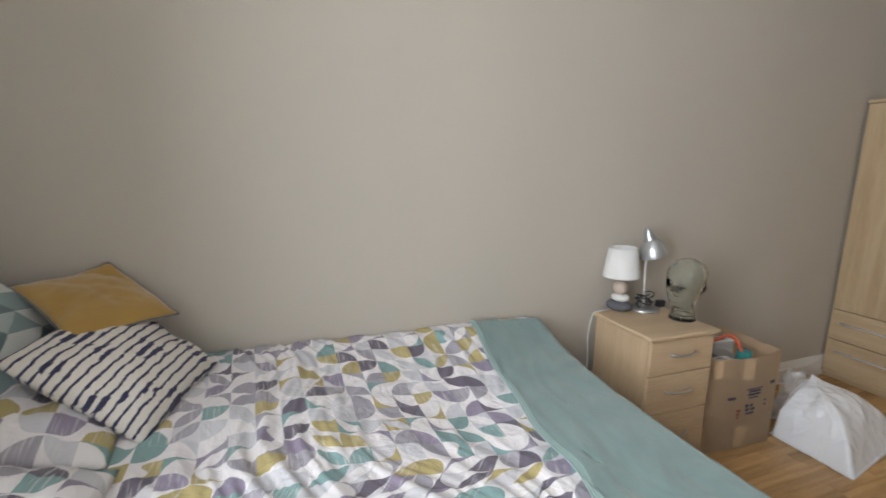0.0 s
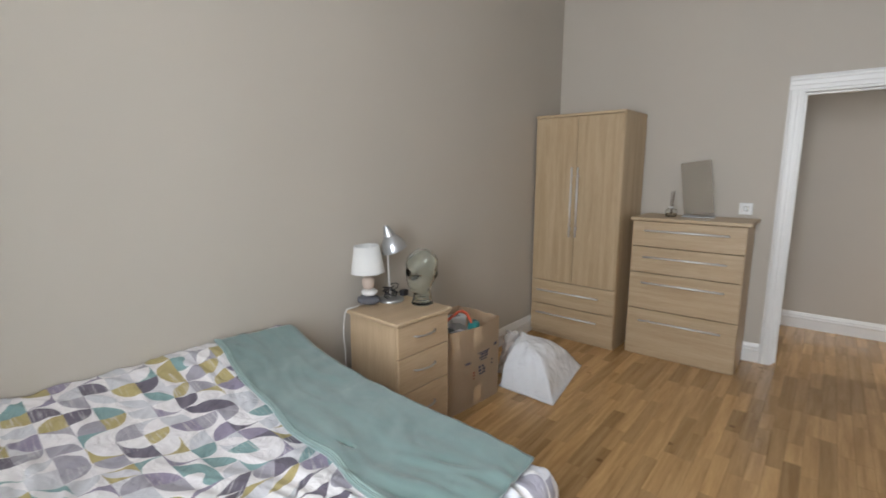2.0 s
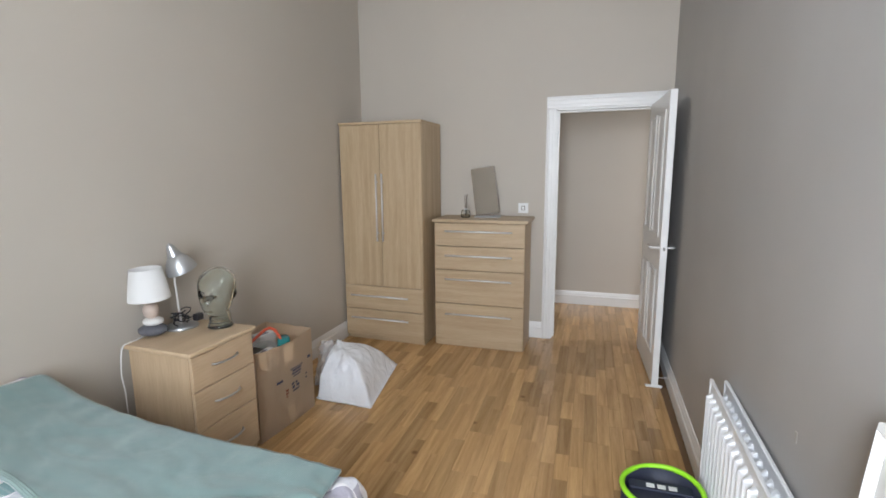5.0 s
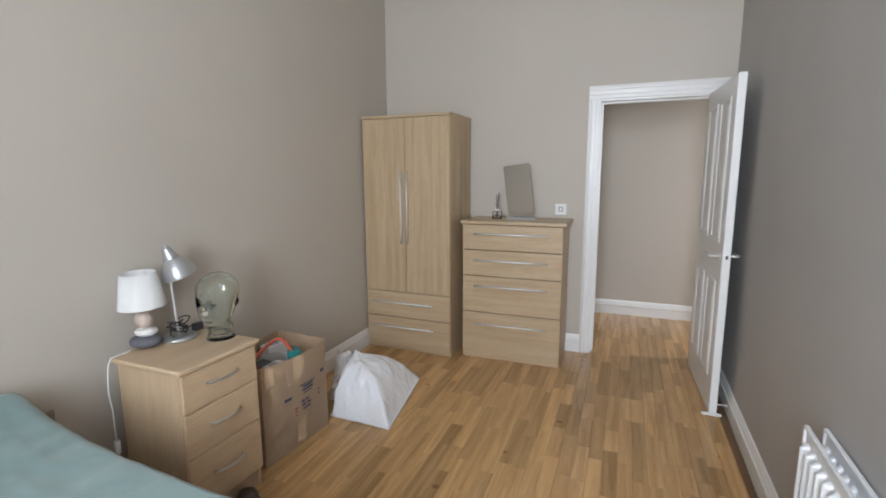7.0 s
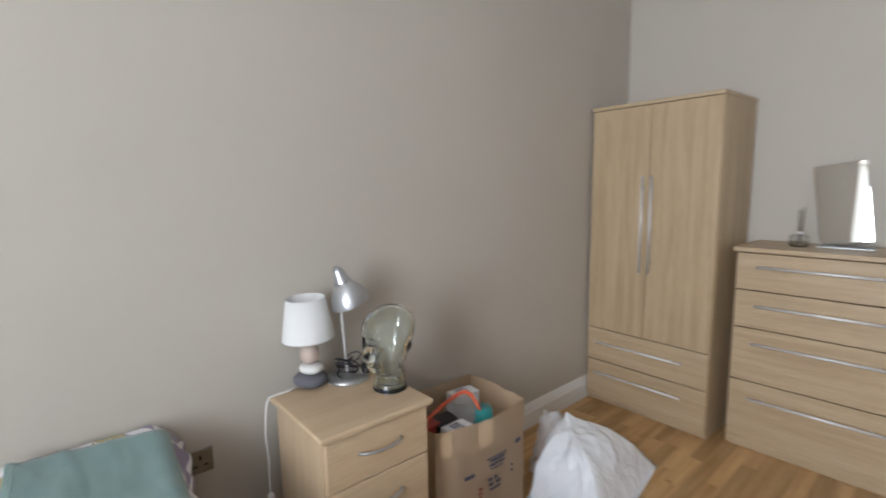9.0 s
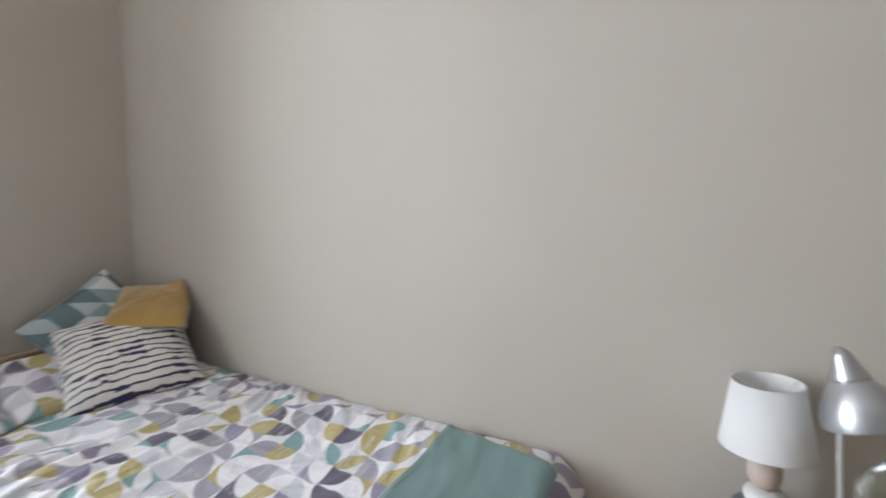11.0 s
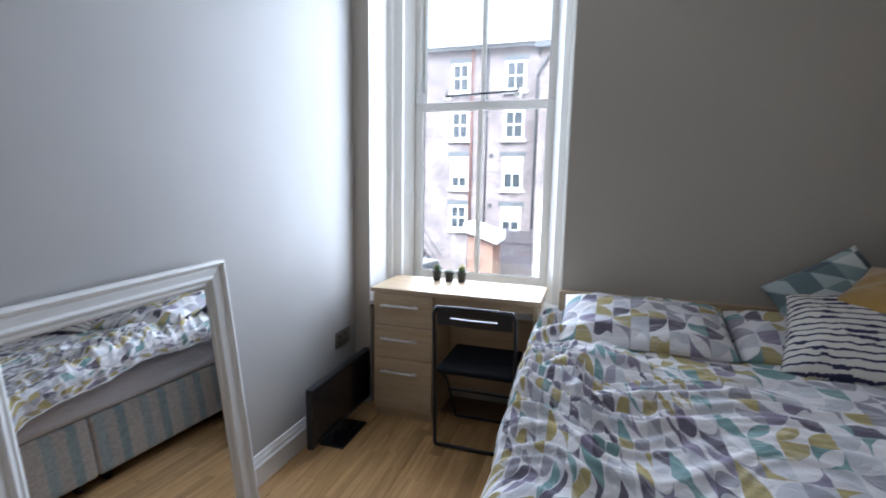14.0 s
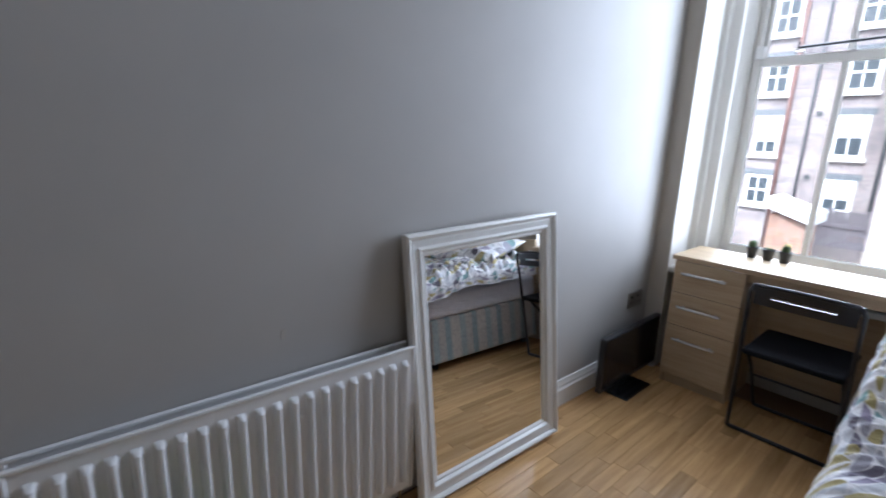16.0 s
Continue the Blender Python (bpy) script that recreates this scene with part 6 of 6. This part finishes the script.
# ---- outside: back court, facing terrace ----
ground = structure("ground", box((-220, -420, -3.6), (220, -0.7, -3.3)), TARMAC, "wet grey tarmac yard")
FYB = -20.0
TB = thing("brick_terrace", (0, FYB, -3.3), "four storey weathered brick terrace with white sash windows", "building")
TZ = 3.3
part("wall", box((-14, -7, 0), (24, 0, 10.9)), BRICK, TB)
b = bmesh.new()
extrude_profile([(0.4, 10.9), (0.4, 11.05), (-3.5, 11.6), (-7.2, 11.05), (-7.2, 10.9)], (-14.3, 0, 0), (24.3, 0, 0), (0, 1, 0), b)
part("roof", b, ROOFING, TB)
# gutter colour paled as well, so the roofline drowns in sky glare
part("gutter", box((-14.2, 0.02, 10.8), (24.2, 0.17, 10.92), 0.02), FELT, TB)


def far_window(x0, x1, z0, z1, blind=0.0):
    w = part("window", box((x0 - 0.04, -0.05, z0 + TZ - 0.02), (x1 + 0.04, 0.012, z1 + TZ + 0.02)), GLOSS, TB)
    part("glass", box((x0 + 0.09, 0.012, z0 + TZ + 0.10), (x1 - 0.09, 0.022, z1 + TZ - 0.09)), DARKGLASS, w)
    zc = (z0 + z1) / 2 + TZ
    part("sash_bar", box((x0 + 0.09, 0.022, zc - 0.04), (x1 - 0.09, 0.05, zc + 0.04)), GLOSS, w)
    part("sash_bar", box(((x0 + x1) / 2 - 0.025, 0.022, z0 + TZ + 0.1), ((x0 + x1) / 2 + 0.025, 0.045, z1 + TZ - 0.09)), GLOSS, w)
    part("sill", box((x0 - 0.14, -0.02, z0 + TZ - 0.16), (x1 + 0.14, 0.14, z0 + TZ - 0.02)), STONE2, w)
    part("lintel", box((x0 - 0.18, -0.02, z1 + TZ + 0.02), (x1 + 0.18, 0.02, z1 + TZ + 0.26)), SLATE, w)
    if blind:
        part("blind", box((x0 + 0.09, 0.0225, z1 + TZ - 0.09 - blind), (x1 - 0.09, 0.03, z1 + TZ - 0.09)), BLIND, w)


for col, (xa, xb) in enumerate(((-6.2, -5.25), (-2.2, -1.25), (0.9, 1.85), (4.5, 5.4), (7.15, 7.98), (11.0, 11.95), (14.5, 15.45))):
    for row, (za, zb) in enumerate(((-0.98, 0.20), (1.05, 2.55), (3.4, 4.7), (5.6, 6.9))):
        far_window(xa, xb, za, zb, blind=0.62 if (col, row) in ((3, 1), (3, 0), (1, 2)) else (0.9 if (col, row) == (4, 1) else 0))
for x, mt, r in ((6.25, PIPEM, 0.05), (3.15, PIPEM, 0.07), (6.98, PIPER, 0.07), (9.4, PIPEM, 0.06), (-0.2, PIPEM, 0.06)):
    part("drainpipe", tube([(x, 0.1, 0), (x, 0.1, 10.8)], r, 8), mt, TB, smooth=True)
part("drainpipe", tube([(3.15, 0.1, 8.0), (2.6, 0.1, 8.5), (2.0, 0.1, 8.7)], 0.06, 8), PIPEM, TB, smooth=True)
for x, z in ((5.98, 2.62), (5.97, 0.25), (3.5, 3.2), (3.4, 1.0)):
    part("vent", box((x - 0.09, 0.0, z + TZ - 0.09), (x + 0.09, 0.05, z + TZ + 0.09)), PIPEM, TB)

# projecting rear wing at the side
RW = thing("rear_wing", (-1.0, -17.4, -3.3), "projecting brick rear wing of the terrace", "building")
part("wall", box((-9, -2.59, 0), (4.55, 0, 10.0)), BRICK, RW)
part("roof", box((-9.2, -2.59, 10.0), (4.75, 0.2, 10.2)), SLATE, RW)
w = part("door", box((3.55, 0.0, 0.0), (4.45, 0.05, 3.88)), GLOSS, RW, "tall white painted panel")
part("drainpipe", tube([(4.62, 0.07, 0), (4.62, 0.07, 9.0), (4.2, 0.07, 9.7)], 0.06, 8), PIPEM, RW, smooth=True)

OH = thing("brick_outhouse", (4.86, -11.5, -3.3), "small orange brick outhouse with a pale sloping roof", "outbuilding")
part("wall", box((-0.80, -1.2, 0), (0.0, 0, 2.98)), BRICK2, OH)
b = box((-0.95, -1.35, 3.16), (0.12, 0.15, 3.42), 0.01)
for v in b.verts:
    if v.co.x < -0.5:
        v.co.z -= 0.36
part("roof", b, FELT, OH, "pale felt roof")
YF = thing("yard_fence", (3.27, -14.2, -3.3), "dark close boarded yard fence", "fence")
for k in range(11):
    part("board", box((k * 0.15, -0.012, 0.02), (k * 0.15 + 0.142, 0.012, 2.96 + 0.01 * (k % 3)), 0.003), FENCEM, YF)
for x in (0.0, 0.82, 1.64):
    part("post", box((x - 0.05, -0.12, 0), (x + 0.05, -0.0125, 3.02), 0.006), FENCEM, YF)
part("rail", box((-0.05, 0.0125, 2.5), (1.70, 0.05, 2.6), 0.004), FENCEM, YF)


def build_car():
    t = thing("parked_car", (8.0, -14.6, -3.3), "pale silver hatchback parked in the yard", "car", rz=75)
    b = box((-2.0, -0.85, 0.28), (2.0, 0.85, 0.86), 0.16, seg=3)
    part("body", b, CARP, t)
    b = box((-1.5, -0.76, 0.84), (1.05, 0.76, 1.45), 0.10, seg=3)
    for v in b.verts:
        if v.co.z > 1.1:
            v.co.x = v.co.x * 0.72 - 0.06
            v.co.y *= 0.86
    part("cabin", b, DARKGLASS, t, "dark car windows")
    part("roof", box((-1.15, -0.62, 1.44), (0.66, 0.62, 1.49), 0.02, seg=2), CARP, t)
    for x in (-1.25, 1.28):
        for y in (-0.80, 0.80):
            w = part("wheel", tube([(x, y - 0.09, 0.31), (x, y + 0.09, 0.31)], 0.31, 22), RUBBER, t, smooth=False)
            part("rim", tube([(x, y - 0.096, 0.31), (x, y + 0.096, 0.31)], 0.19, 18), SILVER, w)
    for y in (-0.6, 0.6):
        part("headlight", box((1.93, y - 0.17, 0.58), (2.01, y + 0.17, 0.74), 0.03, seg=2), CLEARG, t)
    part("number_plate", box((2.0, -0.26, 0.42), (2.012, 0.26, 0.53), 0.002), WHITEP, t)
    part("bumper", box((1.9, -0.8, 0.26), (2.06, 0.8, 0.42), 0.04, seg=2), CARP, t)
    return t


build_car()
FE = thing("fire_escape", (8.2, -18.9, -3.3), "dark iron fire escape stair on the terrace", "stair")
for k in range(9):
    part("tread", box((0.0 + k * 0.24, -0.4, 0.3 + k * 0.32), (0.28 + k * 0.24, 0.4, 0.34 + k * 0.32)), PIPEM, FE)
for y in (-0.42, 0.42):
    part("stringer", tube([(0.0, y, 0.0), (2.2, y, 3.0), (3.4, y, 3.0)], 0.06, 6), PIPEM, FE)
    part("rail", tube([(0.0, y, 1.0), (2.2, y, 4.0), (3.4, y, 4.0)], 0.03, 6), PIPEM, FE)
for x, z in ((2.2, 3.0), (3.4, 3.0)):
    for y in (-0.42, 0.42):
        part("post", tube([(x, y, 0), (x, y, 4.0)], 0.045, 6), PIPEM, FE)
part("landing", box((2.2, -0.42, 2.96), (3.4, 0.42, 3.02)), PIPEM, FE)

# ---- floor strips: the ones beside the walk are pieces, the rest one joined part ----
SW = 0.0705
LENS = (0.22, 0.30, 0.38, 0.46, 0.58)


def strip_verts(w, ln, z0=-0.005, c=0.0009):
    return [(0, 0, z0), (w, 0, z0), (w, ln, z0), (0, ln, z0), (0, 0, -c), (w, 0, -c), (w, ln, -c), (0, ln, -c), (c, c, 0), (w - c, c, 0), (w - c, ln - c, 0), (c, ln - c, 0)]


STRIP_FACES = [(0, 1, 5, 4), (1, 2, 6, 5), (2, 3, 7, 6), (3, 0, 4, 7), (4, 5, 9, 8), (5, 6, 10, 9), (6, 7, 11, 10), (7, 4, 8, 11), (8, 9, 10, 11)]
strip_mesh = {}
for ln in LENS:
    me = bpy.data.meshes.new("strip")
    me.from_pydata(strip_verts(SW - 0.0006, ln - 0.0006), [], STRIP_FACES)
    me.materials.append(FLOORM)
    strip_mesh[ln] = me
rng = random.Random(11)
jv, jf, made = [], [], 0
rows = int(math.ceil((4.5 + 1.2) / SW))
x_start = -17 * SW
for r in range(rows):
    x = x_start + r * SW
    if x + SW > 4.45:
        break
    inside = 0 <= x and x + SW <= W + 0.01
    y, y_end = (0.0 if inside else L + 0.14), HALL
    y -= rng.random() * 0.3 if inside else 0.0
    first = True
    while y < y_end - 0.02:
        ln = rng.choice(LENS)
        if first and not inside:
            ln = rng.choice((0.30, 0.46))
        first = False
        a0, a1 = max(y, -0.02 if inside else y), min(y + ln, y_end)
        near = 1.40 <= x <= 2.60 and 0.15 < y < 3.6 and a1 - a0 > ln - 1e-6
        near = near or (0.5 <= x < 1.40 and 2.45 < y < 3.4)
        if near and made < 300:
            o = new("strip", strip_mesh[ln])
            o.location = (x, y, 0)
            o.parent = floor
            made += 1
        elif a1 - a0 > 0.01:
            k = len(jv)
            jv += [(vx + x, vy + a0, vz) for vx, vy, vz in strip_verts(SW - 0.0006, a1 - a0 - 0.0006)]
            jf += [tuple(i + k for i in f) for f in STRIP_FACES]
        y += ln
me = bpy.data.meshes.new("floor_strips")
me.from_pydata(jv, [], jf)
me.materials.append(FLOORJ)
js = new("floor_strips", me)
js.parent = floor
tagged(js, "honey oak floor strips laid end to end", kind="stuff")
